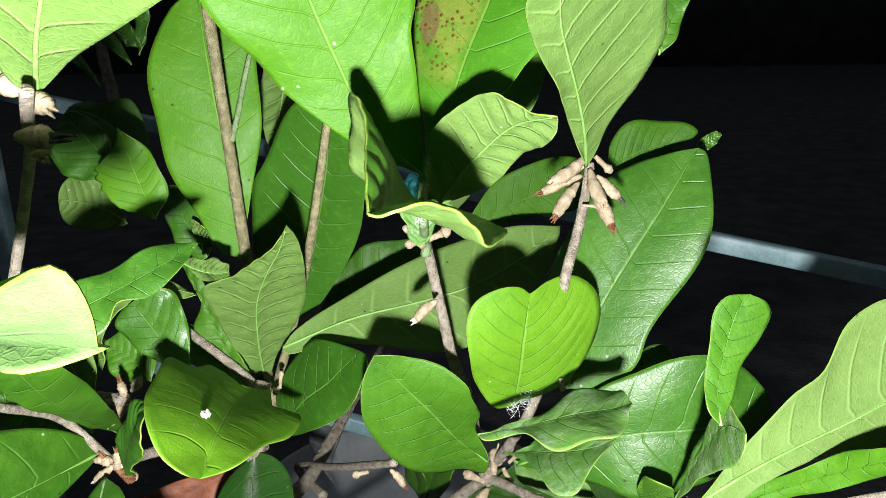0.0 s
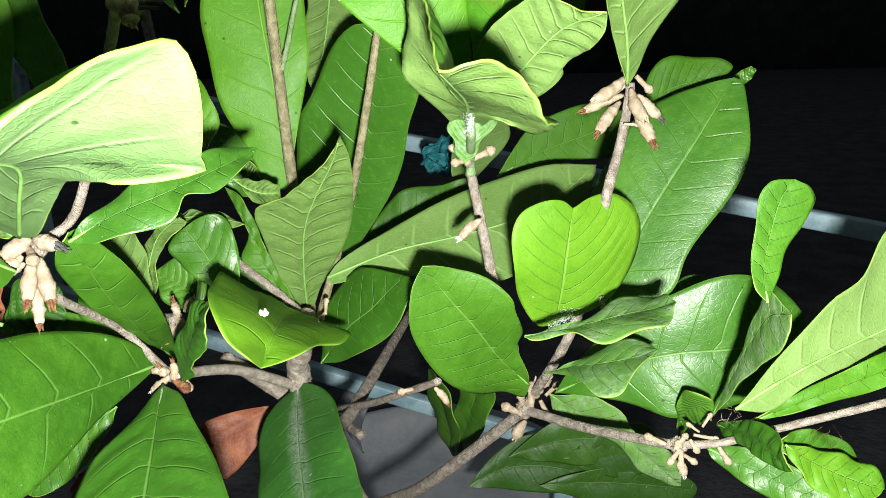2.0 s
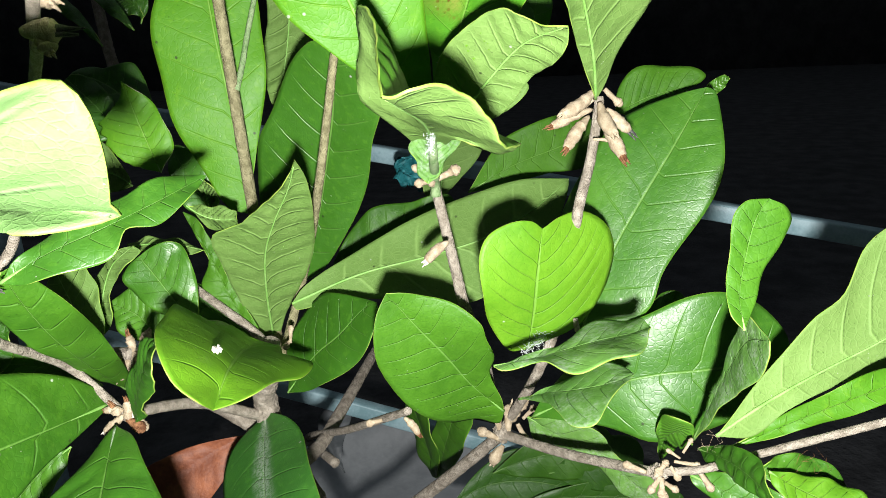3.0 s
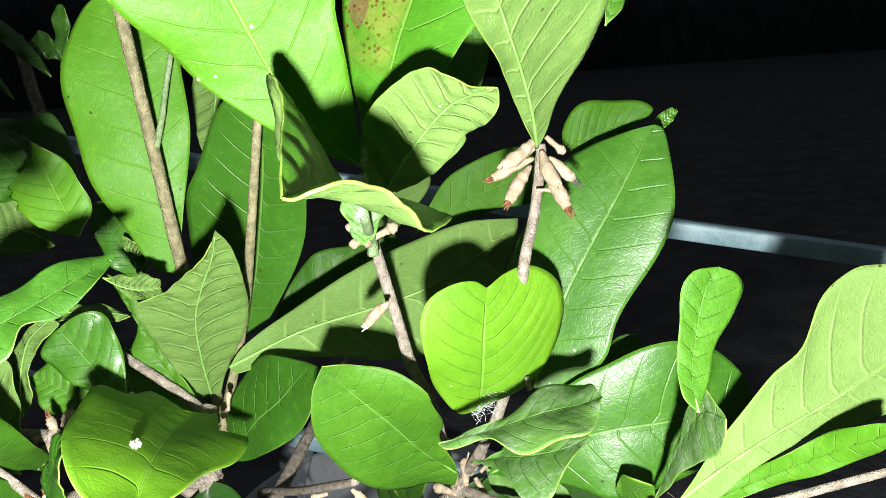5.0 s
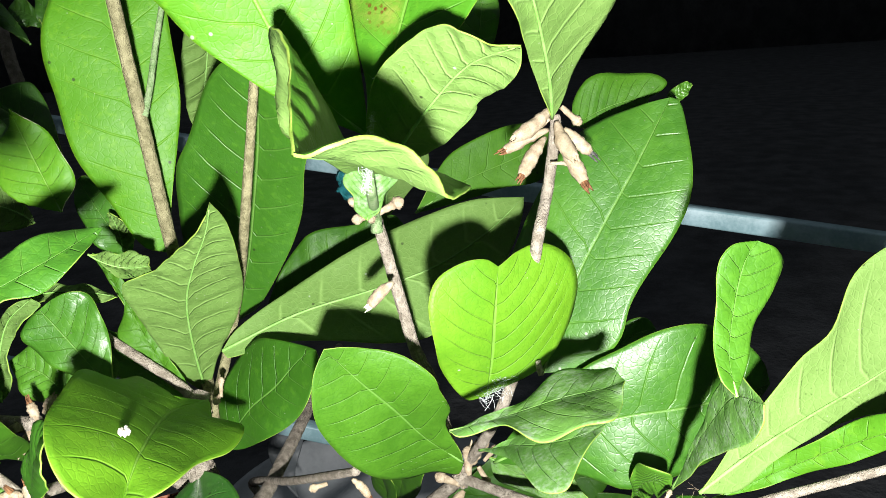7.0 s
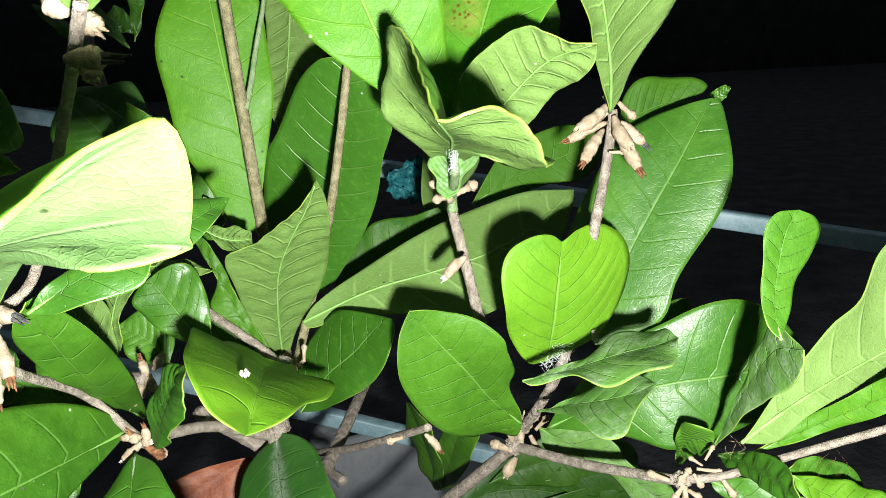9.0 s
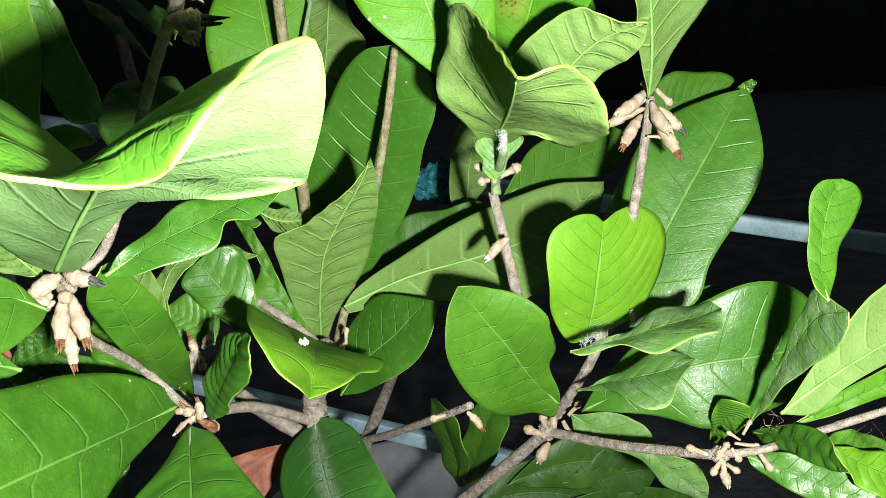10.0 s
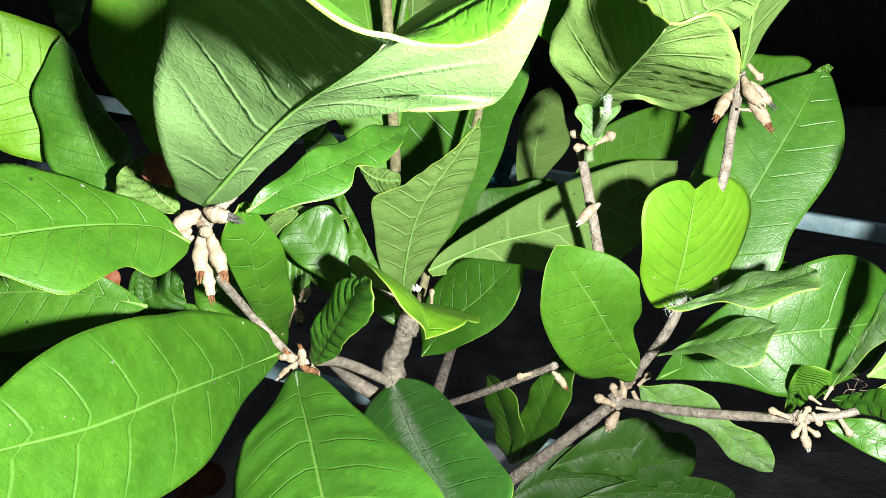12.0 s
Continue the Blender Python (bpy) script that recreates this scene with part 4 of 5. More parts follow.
blade(DARK, (-0.0746, 0.2333, 0.4151), (-0.1035, 0.2472, 0.4655), (-0.022, -0.967, 0.254), [(19.3, -0.8, 0.8), (42.4, 1.0, 0.8)],
      [(7.9, -3.1, 0.4), (20.4, -6.6, 0.7), (31.4, -8.0, 0.8), (38.3, -0.5, 0.8), (52.2, -0.5, 0.4)],
      [(6.8, 2.7, 0.4), (22.4, 2.5, 0.9), (40.6, 3.8, 0.8), (53.2, 4.0, 0.4)], fold=0.0006)
blade(MATURE, (-0.1107, 0.2256, 0.4206), (-0.1303, 0.2301, 0.4345), (-0.020, -0.958, 0.285), [(12.2, 2.5, 0.0)],
      [(8.6, -6.4, 0.0), (16.1, -6.1, 0.0)],
      [(5.6, 11.6, 0.0), (15.4, 16.6, 0.0), (21.8, 7.6, 0.0)])
blade(YOUNG, (-0.1274, 0.2158, 0.4263), (-0.1119, 0.2185, 0.4600), (0.268, 0.943, -0.198), [(11.6, 5.2, 0.6), (25.8, 6.2, 0.5)],
      [(9.8, -0.9, 0.5), (17.2, 3.9, 0.7), (27.1, 1.1, 0.5), (35.9, -2.7, 0.1)],
      [(2.0, 4.6, 0.3), (11.4, 10.4, 0.7), (23.6, 10.5, 0.6), (34.0, 4.3, 0.1)], fold=0.0005)

# ---- smaller leaves behind and between them
leaf(MATURE, (0.0263, 0.2367, 0.5091), [(0.50, (0.0331, 0.2419, 0.5268))], (0.0362, 0.2477, 0.5466),
     [(0.60, (0.0242, 0.2449, 0.5364))],
     [(0.60, (0.0400, 0.2432, 0.5319))], peak=0.66, blunt=0.50)
leaf(YOUNG, (-0.0034, 0.1940, 0.4989), [(0.50, (0.0069, 0.2092, 0.5031))], (0.0259, 0.2069, 0.5140),
     [(0.50, (0.0162, 0.2085, 0.5013))],
     [(0.50, (0.0125, 0.2112, 0.5101))], peak=0.66, blunt=0.50)
leaf(DARK, (-0.0616, 0.2982, 0.4121), [(0.50, (-0.0323, 0.3044, 0.4348))], (0.0018, 0.3094, 0.4537),
     [(0.50, (-0.0403, 0.3087, 0.4486)), (0.80, (-0.0147, 0.3097, 0.4538))],
     [(0.50, (-0.0203, 0.3011, 0.4245))], peak=0.66, blunt=0.50, fold=0.00050)
leaf(YOUNG, (0.0879, 0.1734, 0.4002), [(0.50, (0.1130, 0.1639, 0.4190))], (0.1270, 0.1437, 0.4399),
     [(0.50, (0.1138, 0.1636, 0.4253))],
     [(0.50, (0.1164, 0.1612, 0.4173))], peak=0.66, blunt=0.50)
leaf(YOUNG, (0.0955, 0.1599, 0.4007), [(0.50, (0.1090, 0.1584, 0.3929))], (0.1231, 0.1530, 0.3897),
     [(0.50, (0.1139, 0.1627, 0.3959))],
     [(0.50, (0.1041, 0.1536, 0.3884))], peak=0.66, blunt=0.50)
leaf(MATURE, (0.0941, 0.1643, 0.3980), [(0.50, (0.1084, 0.1689, 0.3931))], (0.1259, 0.1729, 0.3859),
     [(0.50, (0.1068, 0.1708, 0.3999))],
     [(0.50, (0.1061, 0.1626, 0.3901))], peak=0.66, blunt=0.50)
leaf(MATURE, (-0.1769, 0.1953, 0.5234), [(0.50, (-0.1758, 0.1977, 0.5340))], (-0.1768, 0.2013, 0.5504),
     [(0.50, (-0.1826, 0.1972, 0.5322))],
     [(0.50, (-0.1711, 0.1977, 0.5339))], peak=0.66, blunt=0.50)
leaf(MATURE, (-0.1454, 0.1571, 0.4413), [(0.50, (-0.1762, 0.1578, 0.4465))], (-0.2108, 0.1569, 0.4447),
     [(0.50, (-0.1802, 0.1541, 0.4297))],
     [(0.50, (-0.1777, 0.1604, 0.4581))], peak=0.66, blunt=0.50)
leaf(MATURE, (-0.1588, 0.1653, 0.4330), [(0.50, (-0.1913, 0.1626, 0.4227))], (-0.2143, 0.1599, 0.4122),
     [(0.50, (-0.1895, 0.1610, 0.4152))],
     [(0.50, (-0.1947, 0.1654, 0.4357))], peak=0.66, blunt=0.50)
leaf(MATURE, (-0.1287, 0.1457, 0.4719), [(0.50, (-0.1361, 0.1472, 0.4795))], (-0.1392, 0.1490, 0.4878),
     [(0.50, (-0.1301, 0.1480, 0.4827))],
     [(0.50, (-0.1442, 0.1463, 0.4756))], peak=0.66, blunt=0.50, fold=0.00060)
leaf(MATURE, (-0.1232, 0.2841, 0.4831), [(0.50, (-0.1419, 0.2923, 0.5091))], (-0.1640, 0.2953, 0.5178),
     [(0.50, (-0.1542, 0.2879, 0.4934))],
     [(0.50, (-0.1344, 0.2956, 0.5206)), (0.75, (-0.1503, 0.2958, 0.5203))], peak=0.66, blunt=0.50)
leaf(MATURE, (-0.1366, 0.2717, 0.4931), [(0.50, (-0.1435, 0.2751, 0.5037))], (-0.1577, 0.2793, 0.5169),
     [(0.50, (-0.1550, 0.2718, 0.4919))],
     [(0.50, (-0.1388, 0.2764, 0.5086))], peak=0.66, blunt=0.50)
leaf(MATURE, (-0.1327, 0.2706, 0.4720), [(0.50, (-0.1454, 0.2729, 0.4789))], (-0.1628, 0.2742, 0.4819),
     [(0.50, (-0.1458, 0.2764, 0.4905))],
     [(0.50, (-0.1482, 0.2702, 0.4696))], peak=0.66, blunt=0.50)
leaf(MATURE, (-0.0963, 0.2611, 0.4600), [(0.50, (-0.1049, 0.2652, 0.4732))], (-0.1133, 0.2697, 0.4877),
     [(0.50, (-0.1102, 0.2634, 0.4669))],
     [(0.50, (-0.0987, 0.2667, 0.4787))], peak=0.50, blunt=0.50)
leaf(YOUNG, (-0.0946, 0.2517, 0.4638), [(0.50, (-0.0958, 0.2538, 0.4709))], (-0.0987, 0.2559, 0.4774),
     [(0.50, (-0.0906, 0.2531, 0.4686))],
     [(0.50, (-0.0975, 0.2538, 0.4705))], peak=0.66, blunt=0.50, fold=0.00060)
leaf(MATURE, (-0.0841, 0.2014, 0.4779), [(0.50, (-0.0778, 0.2053, 0.4724))], (-0.0697, 0.2069, 0.4717),
     [(0.55, (-0.0775, 0.2130, 0.4649))],
     [(0.55, (-0.0766, 0.2099, 0.4754))], peak=0.66, blunt=0.50, pairs=9, fold=0.00080)
leaf(MATURE, (-0.1226, 0.2359, 0.4544), [(0.50, (-0.1087, 0.2360, 0.4556))], (-0.0926, 0.2348, 0.4529),
     [(0.50, (-0.1070, 0.2331, 0.4532))],
     [(0.50, (-0.1109, 0.2397, 0.4574))], peak=0.45, blunt=0.50)
leaf(MATURE, (-0.0716, 0.2343, 0.4069), [(0.50, (-0.0923, 0.2400, 0.4249))], (-0.1173, 0.2448, 0.4391),
     [(0.50, (-0.0976, 0.2363, 0.4225))],
     [(0.50, (-0.0895, 0.2436, 0.4299))], peak=0.50, blunt=0.50)
leaf(MATURE, (-0.1141, 0.2410, 0.4371), [(0.50, (-0.1072, 0.2393, 0.4319))], (-0.0985, 0.2366, 0.4235),
     [(0.50, (-0.1049, 0.2404, 0.4357))],
     [(0.50, (-0.1106, 0.2380, 0.4271))], peak=0.66, blunt=0.50)
leaf(MATURE, (-0.1356, 0.1968, 0.3922), [(0.50, (-0.1497, 0.1894, 0.3804))], (-0.1652, 0.1814, 0.3635),
     [(0.50, (-0.1416, 0.1892, 0.3782))],
     [(0.50, (-0.1548, 0.1895, 0.3816))], peak=0.66, blunt=0.50)
leaf(MATURE, (-0.1191, 0.1946, 0.4168), [(0.50, (-0.1429, 0.1955, 0.4244))], (-0.1728, 0.1944, 0.4263),
     [(0.50, (-0.1450, 0.1937, 0.4187))],
     [(0.50, (-0.1448, 0.1968, 0.4292))], peak=0.66, blunt=0.50)
leaf(MATURE, (-0.1238, 0.1914, 0.4235), [(0.50, (-0.1315, 0.1974, 0.4350))], (-0.1427, 0.2014, 0.4425),
     [(0.50, (-0.1388, 0.1950, 0.4250))],
     [(0.50, (-0.1267, 0.1968, 0.4329))], peak=0.66, blunt=0.50)
leaf(MATURE, (-0.1166, 0.1942, 0.4256), [(0.50, (-0.1251, 0.1983, 0.4411))], (-0.1327, 0.2025, 0.4565),
     [(0.50, (-0.1181, 0.2009, 0.4484))],
     [(0.50, (-0.1311, 0.1972, 0.4384))], peak=0.66, blunt=0.50)
leaf(MATURE, (-0.0907, 0.2149, 0.4271), [(0.50, (-0.1028, 0.2185, 0.4440))], (-0.1115, 0.2209, 0.4552),
     [(0.50, (-0.1119, 0.2174, 0.4398))],
     [(0.50, (-0.0924, 0.2205, 0.4525))], peak=0.66, blunt=0.50)
leaf(MATURE, (-0.1111, 0.1511, 0.5115), [(0.50, (-0.1145, 0.1498, 0.5267))], (-0.1194, 0.1498, 0.5472),
     [(0.50, (-0.1219, 0.1489, 0.5228))],
     [(0.25, (-0.1078, 0.1498, 0.5186)), (0.50, (-0.1103, 0.1493, 0.5251))], peak=0.50, blunt=0.50)
leaf(YOUNG, (-0.1128, 0.1550, 0.5061), [(0.50, (-0.1188, 0.1555, 0.5078))], (-0.1271, 0.1555, 0.5075),
     [(0.50, (-0.1197, 0.1546, 0.5042))],
     [(0.50, (-0.1194, 0.1562, 0.5105))], peak=0.66, blunt=0.50)
leaf(MATURE, (-0.1435, 0.3336, 0.5425), [(0.50, (-0.1505, 0.3357, 0.5489))], (-0.1580, 0.3359, 0.5493),
     [(0.50, (-0.1521, 0.3341, 0.5435))],
     [(0.50, (-0.1502, 0.3373, 0.5543))], peak=0.66, blunt=0.50)
leaf(MATURE, (-0.1449, 0.3326, 0.5390), [(0.50, (-0.1431, 0.3365, 0.5521))], (-0.1437, 0.3408, 0.5664),
     [(0.50, (-0.1470, 0.3370, 0.5535))],
     [(0.50, (-0.1401, 0.3367, 0.5531))], peak=0.66, blunt=0.50)
leaf(MATURE, (-0.1394, 0.3106, 0.5358), [(0.50, (-0.1514, 0.3148, 0.5487))], (-0.1668, 0.3197, 0.5641),
     [(0.50, (-0.1544, 0.3142, 0.5466))],
     [(0.50, (-0.1491, 0.3171, 0.5498))], peak=0.66, blunt=0.50)
leaf(MATURE, (-0.1377, 0.2743, 0.5293), [(0.50, (-0.1498, 0.2780, 0.5435))], (-0.1632, 0.2808, 0.5544),
     [(0.50, (-0.1522, 0.2775, 0.5414))],
     [(0.50, (-0.1487, 0.2802, 0.5443))], peak=0.66, blunt=0.50)
leaf(MATURE, (-0.0151, 0.3504, 0.2769), [(0.50, (-0.0206, 0.3409, 0.3114))], (-0.0303, 0.3555, 0.3324),
     [(0.50, (-0.0272, 0.3577, 0.2980))],
     [(0.50, (-0.0143, 0.3196, 0.3251))], peak=0.50, blunt=0.50)
leaf(MATURE, (-0.0137, 0.3463, 0.2798), [(0.50, (-0.0042, 0.3067, 0.3328))], (0.0055, 0.3023, 0.3648),
     [(0.50, (-0.0126, 0.3178, 0.3303))],
     [(0.50, (0.0050, 0.2906, 0.3383))], peak=0.50, blunt=0.50)
leaf(MATURE, (0.0210, 0.4466, 0.2170), [(0.50, (0.0665, 0.4502, 0.2305))], (0.1116, 0.4499, 0.2264),
     [(0.50, (0.0713, 0.4549, 0.2514))],
     [(0.50, (0.0617, 0.4460, 0.2118))], peak=0.66, blunt=0.50)
leaf(MATURE, (0.0618, 0.4469, 0.2160), [(0.50, (0.0920, 0.4481, 0.2194))], (0.1308, 0.4493, 0.2226),
     [(0.50, (0.0968, 0.4528, 0.2403))],
     [(0.50, (0.0959, 0.4444, 0.2025))], peak=0.66, blunt=0.50)
leaf(MATURE, (0.0441, 0.4421, 0.1954), [(0.50, (0.0958, 0.4435, 0.1983))], (0.1602, 0.4431, 0.1924),
     [(0.50, (0.1004, 0.4461, 0.2099))],
     [(0.50, (0.0954, 0.4397, 0.1815))], peak=0.66, blunt=0.50)
leaf(MATURE, (-0.0099, 0.4511, 0.1872), [(0.50, (0.0291, 0.4578, 0.2024))], (0.0805, 0.4583, 0.1944),
     [(0.50, (0.0339, 0.4647, 0.2249))],
     [(0.50, (0.0309, 0.4524, 0.1838))], peak=0.66, blunt=0.50)
leaf(MATURE, (0.0671, 0.4503, 0.1702), [(0.50, (0.1104, 0.4572, 0.1852))], (0.1617, 0.4571, 0.1752),
     [(0.50, (0.1143, 0.4525, 0.1686))],
     [(0.50, (0.1106, 0.4603, 0.1955))], peak=0.66, blunt=0.50)
# a scrap of grey plastic film, built with the leaf shape
leaf(GREYFILM, (-0.1001, 0.5068, 0.1816), [(0.50, (-0.1118, 0.5157, 0.2104))], (-0.0967, 0.5229, 0.2357),
     [(0.50, (-0.1218, 0.5180, 0.2174))],
     [(0.50, (-0.1008, 0.5140, 0.2055))], peak=0.66, blunt=0.50, label="leaf-shaped piece of grey plastic film")
leaf(DEAD, (-0.0936, 0.2576, 0.3604), [(0.50, (-0.1150, 0.2494, 0.3509))], (-0.1431, 0.2361, 0.3324),
     [(0.50, (-0.1066, 0.2432, 0.3390))],
     [(0.50, (-0.1289, 0.2469, 0.3554))], peak=0.66, blunt=0.50, label="dry red-brown fallen leaf")
leaf(DEAD, (-0.1605, 0.1970, 0.3504), [(0.50, (-0.1524, 0.1985, 0.3568))], (-0.1438, 0.2003, 0.3644),
     [(0.50, (-0.1457, 0.1976, 0.3523))],
     [(0.50, (-0.1580, 0.1990, 0.3592))], peak=0.66, blunt=0.50)
leaf(DEAD, (-0.1276, 0.1433, 0.4796), [(0.50, (-0.1305, 0.1422, 0.4844))], (-0.1353, 0.1425, 0.4856),
     [(0.50, (-0.1325, 0.1415, 0.4812))],
     [(0.50, (-0.1307, 0.1431, 0.4881))], peak=0.66, blunt=0.50)
leaf(MATURE, (0.0677, 0.2320, 0.4086), [(0.50, (0.0794, 0.2375, 0.4211))], (0.0932, 0.2413, 0.4242),
     [(0.50, (0.0797, 0.2390, 0.4261))],
     [(0.50, (0.0831, 0.2350, 0.4129))], peak=0.66, blunt=0.50)
leaf(YOUNG, (-0.0719, 0.1133, 0.5404), [(0.40, (-0.0589, 0.0953, 0.5553))], (-0.0340, 0.0741, 0.5791),
     [(0.25, (-0.0544, 0.1044, 0.5503)), (0.60, (-0.0286, 0.0851, 0.5596))],
     [(0.25, (-0.0750, 0.1046, 0.5466)), (0.60, (-0.0754, 0.0884, 0.5622))], peak=0.66, blunt=0.50)

# ---- branches
branch([(-0.0027, 0.2192, 0.4795), (0.0001, 0.2188, 0.4653), (0.0035, 0.2186, 0.4481), (0.0064, 0.2191, 0.4335), (0.0120, 0.2250, 0.4150), (0.0161, 0.2250, 0.3912)], 0.0021, 0.0026)
branch([(-0.0000, 0.1886, 0.5064), (-0.0010, 0.1847, 0.5004), (-0.0011, 0.1849, 0.4941), (-0.0018, 0.2067, 0.4823), (-0.0019, 0.2073, 0.4770)], 0.0010, 0.0022, STALK)
branch([(-0.0724, 0.2324, 0.5125), (-0.0707, 0.2370, 0.5209), (-0.0684, 0.2416, 0.5332), (-0.0656, 0.2466, 0.5464), (-0.0636, 0.2529, 0.5608)], 0.0013, 0.0009, STALK)
branch([(0.0523, 0.2117, 0.5075), (0.0523, 0.2117, 0.5035), (0.0497, 0.2106, 0.4864), (0.0442, 0.2006, 0.4709), (0.0434, 0.2202, 0.4375), (0.0341, 0.2218, 0.4072), (0.0201, 0.2526, 0.3621)], 0.0018, 0.0024)
branch([(-0.0744, 0.2235, 0.5796), (-0.0742, 0.2278, 0.5501), (-0.0739, 0.2334, 0.5123), (-0.0735, 0.2397, 0.4703), (-0.0766, 0.2560, 0.4445), (-0.0737, 0.2531, 0.4175), (-0.0693, 0.2422, 0.3987)], 0.0022, 0.0029, OLIVE)
branch([(-0.0342, 0.2233, 0.5278), (-0.0370, 0.2214, 0.5115), (-0.0412, 0.2227, 0.4917), (-0.0455, 0.2280, 0.4755), (-0.0520, 0.2400, 0.4560), (-0.0601, 0.2490, 0.4324), (-0.0642, 0.2448, 0.4184), (-0.0680, 0.2362, 0.4032)], 0.0016, 0.0023, OLIVE)
branch([(-0.0684, 0.2301, 0.4178), (-0.0694, 0.2271, 0.4138), (-0.0735, 0.2351, 0.3975), (-0.0776, 0.2430, 0.3811), (-0.0656, 0.2630, 0.3211), (-0.0300, 0.3100, 0.1800), (-0.0200, 0.3300, 0.0800), (-0.0200, 0.3350, -0.0200)], 0.0036, 0.0075)
branch([(-0.0441, 0.4171, 0.3482), (-0.0512, 0.3659, 0.3470), (-0.0570, 0.3232, 0.3460), (-0.0629, 0.2805, 0.3450), (-0.0723, 0.2123, 0.3434), (-0.0450, 0.3300, 0.2000), (-0.0300, 0.3350, 0.1000)], 0.0030, 0.0045)
branch([(0.0201, 0.2446, 0.3661), (0.0431, 0.2115, 0.3762), (0.0662, 0.1785, 0.3892)], 0.0024, 0.0020)
branch([(0.0201, 0.2446, 0.3661), (-0.0058, 0.2700, 0.3278), (-0.0318, 0.2955, 0.2915), (-0.0730, 0.3560, 0.2268), (-0.0250, 0.3200, 0.2000), (-0.0200, 0.3300, 0.1200)], 0.0030, 0.0048)
branch([(0.0662, 0.1785, 0.3892), (0.0804, 0.1745, 0.3923), (0.0946, 0.1705, 0.3994), (0.1203, 0.1580, 0.4157), (0.1332, 0.1517, 0.4239)], 0.0017, 0.0013)
branch([(-0.0576, 0.2730, 0.3361), (-0.0781, 0.3079, 0.3293), (-0.0461, 0.2530, 0.3650), (-0.0142, 0.1981, 0.4027)], 0.0026, 0.0017)
branch([(-0.1066, 0.1822, 0.4125), (-0.0956, 0.2152, 0.3987), (-0.0796, 0.2410, 0.3791)], 0.0022, 0.0026)
branch([(-0.1039, 0.2285, 0.3975), (-0.0960, 0.2507, 0.3753), (-0.0831, 0.2503, 0.3643), (-0.0656, 0.2680, 0.3211)], 0.0034, 0.0042)
branch([(-0.1066, 0.1822, 0.4125), (-0.1201, 0.1780, 0.4318), (-0.1197, 0.1433, 0.4567), (-0.1211, 0.1432, 0.4700), (-0.1117, 0.1496, 0.4797), (-0.0869, 0.1313, 0.5231), (-0.0739, 0.1118, 0.5356), (-0.0674, 0.1020, 0.5419)], 0.0017, 0.0015)
branch([(-0.1228, 0.2443, 0.4544), (-0.1127, 0.2417, 0.4466), (-0.0944, 0.2356, 0.4342), (-0.0779, 0.2317, 0.4223), (-0.0703, 0.2294, 0.4151)], 0.0016, 0.0022)
branch([(-0.1433, 0.2145, 0.4234), (-0.1239, 0.2087, 0.4225), (-0.1107, 0.2037, 0.4243)], 0.0034, 0.0030)
branch([(-0.2020, 0.4120, 0.5565), (-0.1961, 0.4040, 0.5301), (-0.1900, 0.3969, 0.5067), (-0.1850, 0.3846, 0.4658)], 0.0036, 0.0042)
knot((-0.0776, 0.2420, 0.3831), 0.0048, 1.9)
knot((0.0201, 0.2436, 0.3671), 0.0034, 1.2)
knot((-0.1066, 0.1822, 0.4125), 0.0022, 1.0)
knot((0.0682, 0.1785, 0.3892), 0.0030, 0.9)
knot((-0.0694, 0.2281, 0.4098), 0.0034, 1.6)
knot((-0.1211, 0.1432, 0.4700), 0.0022, 1.2)

# ---- flowers and buds
flower((0.0498, 0.2102, 0.5087), (0.0396, 0.2044, 0.5026), 0.0023, "bud")
flower((0.0486, 0.2086, 0.5032), (0.0364, 0.2045, 0.4991), 0.0019, "dry")
flower((0.0479, 0.2078, 0.5006), (0.0405, 0.2003, 0.4925), 0.0021, "dry")
flower((0.0526, 0.2090, 0.5048), (0.0555, 0.2001, 0.4964), 0.0023, "bud")
flower((0.0531, 0.2078, 0.5010), (0.0582, 0.2001, 0.4895), 0.0023, "dry")
flower((0.0546, 0.2102, 0.5091), (0.0586, 0.2111, 0.5053), 0.0020, "ball")
flower((0.0549, 0.2084, 0.5030), (0.0618, 0.2083, 0.4963), 0.0020, "wisp")
flower((0.0505, 0.2103, 0.5093), (0.0504, 0.2132, 0.5117), 0.0013, "ball")
flower((0.0506, 0.2059, 0.4943), (0.0543, 0.2057, 0.4941), 0.0011, "ball")
flower((0.0497, 0.2095, 0.5065), (0.0441, 0.2123, 0.5048), 0.0017, "bud")
flower((-0.1220, 0.1408, 0.4732), (-0.1277, 0.1378, 0.4693), 0.0026, "bud")
flower((-0.1195, 0.1410, 0.4738), (-0.1128, 0.1387, 0.4721), 0.0023, "wisp")
flower((-0.1243, 0.1398, 0.4685), (-0.1269, 0.1361, 0.4660), 0.0019, "dry")
flower((-0.1210, 0.1395, 0.4671), (-0.1203, 0.1334, 0.4582), 0.0021, "dry")
flower((-0.1187, 0.1395, 0.4671), (-0.1145, 0.1345, 0.4578), 0.0022, "dry")
flower((-0.1207, 0.1379, 0.4599), (-0.1179, 0.1330, 0.4515), 0.0017, "dry")
flower((-0.1216, 0.1402, 0.4703), (-0.1184, 0.1358, 0.4687), 0.0022, "ball")
flower((-0.1238, 0.1393, 0.4664), (-0.1303, 0.1405, 0.4629), 0.0014, "dry")
flower((-0.0027, 0.2054, 0.4850), (-0.0077, 0.2051, 0.4871), 0.0020, "ball")
flower((-0.0025, 0.2048, 0.4829), (-0.0069, 0.2027, 0.4825), 0.0020, "ball")
flower((-0.0003, 0.2049, 0.4836), (0.0048, 0.2045, 0.4860), 0.0024, "ball")
flower((-0.0017, 0.2048, 0.4828), (-0.0028, 0.2015, 0.4825), 0.0015, "ball")
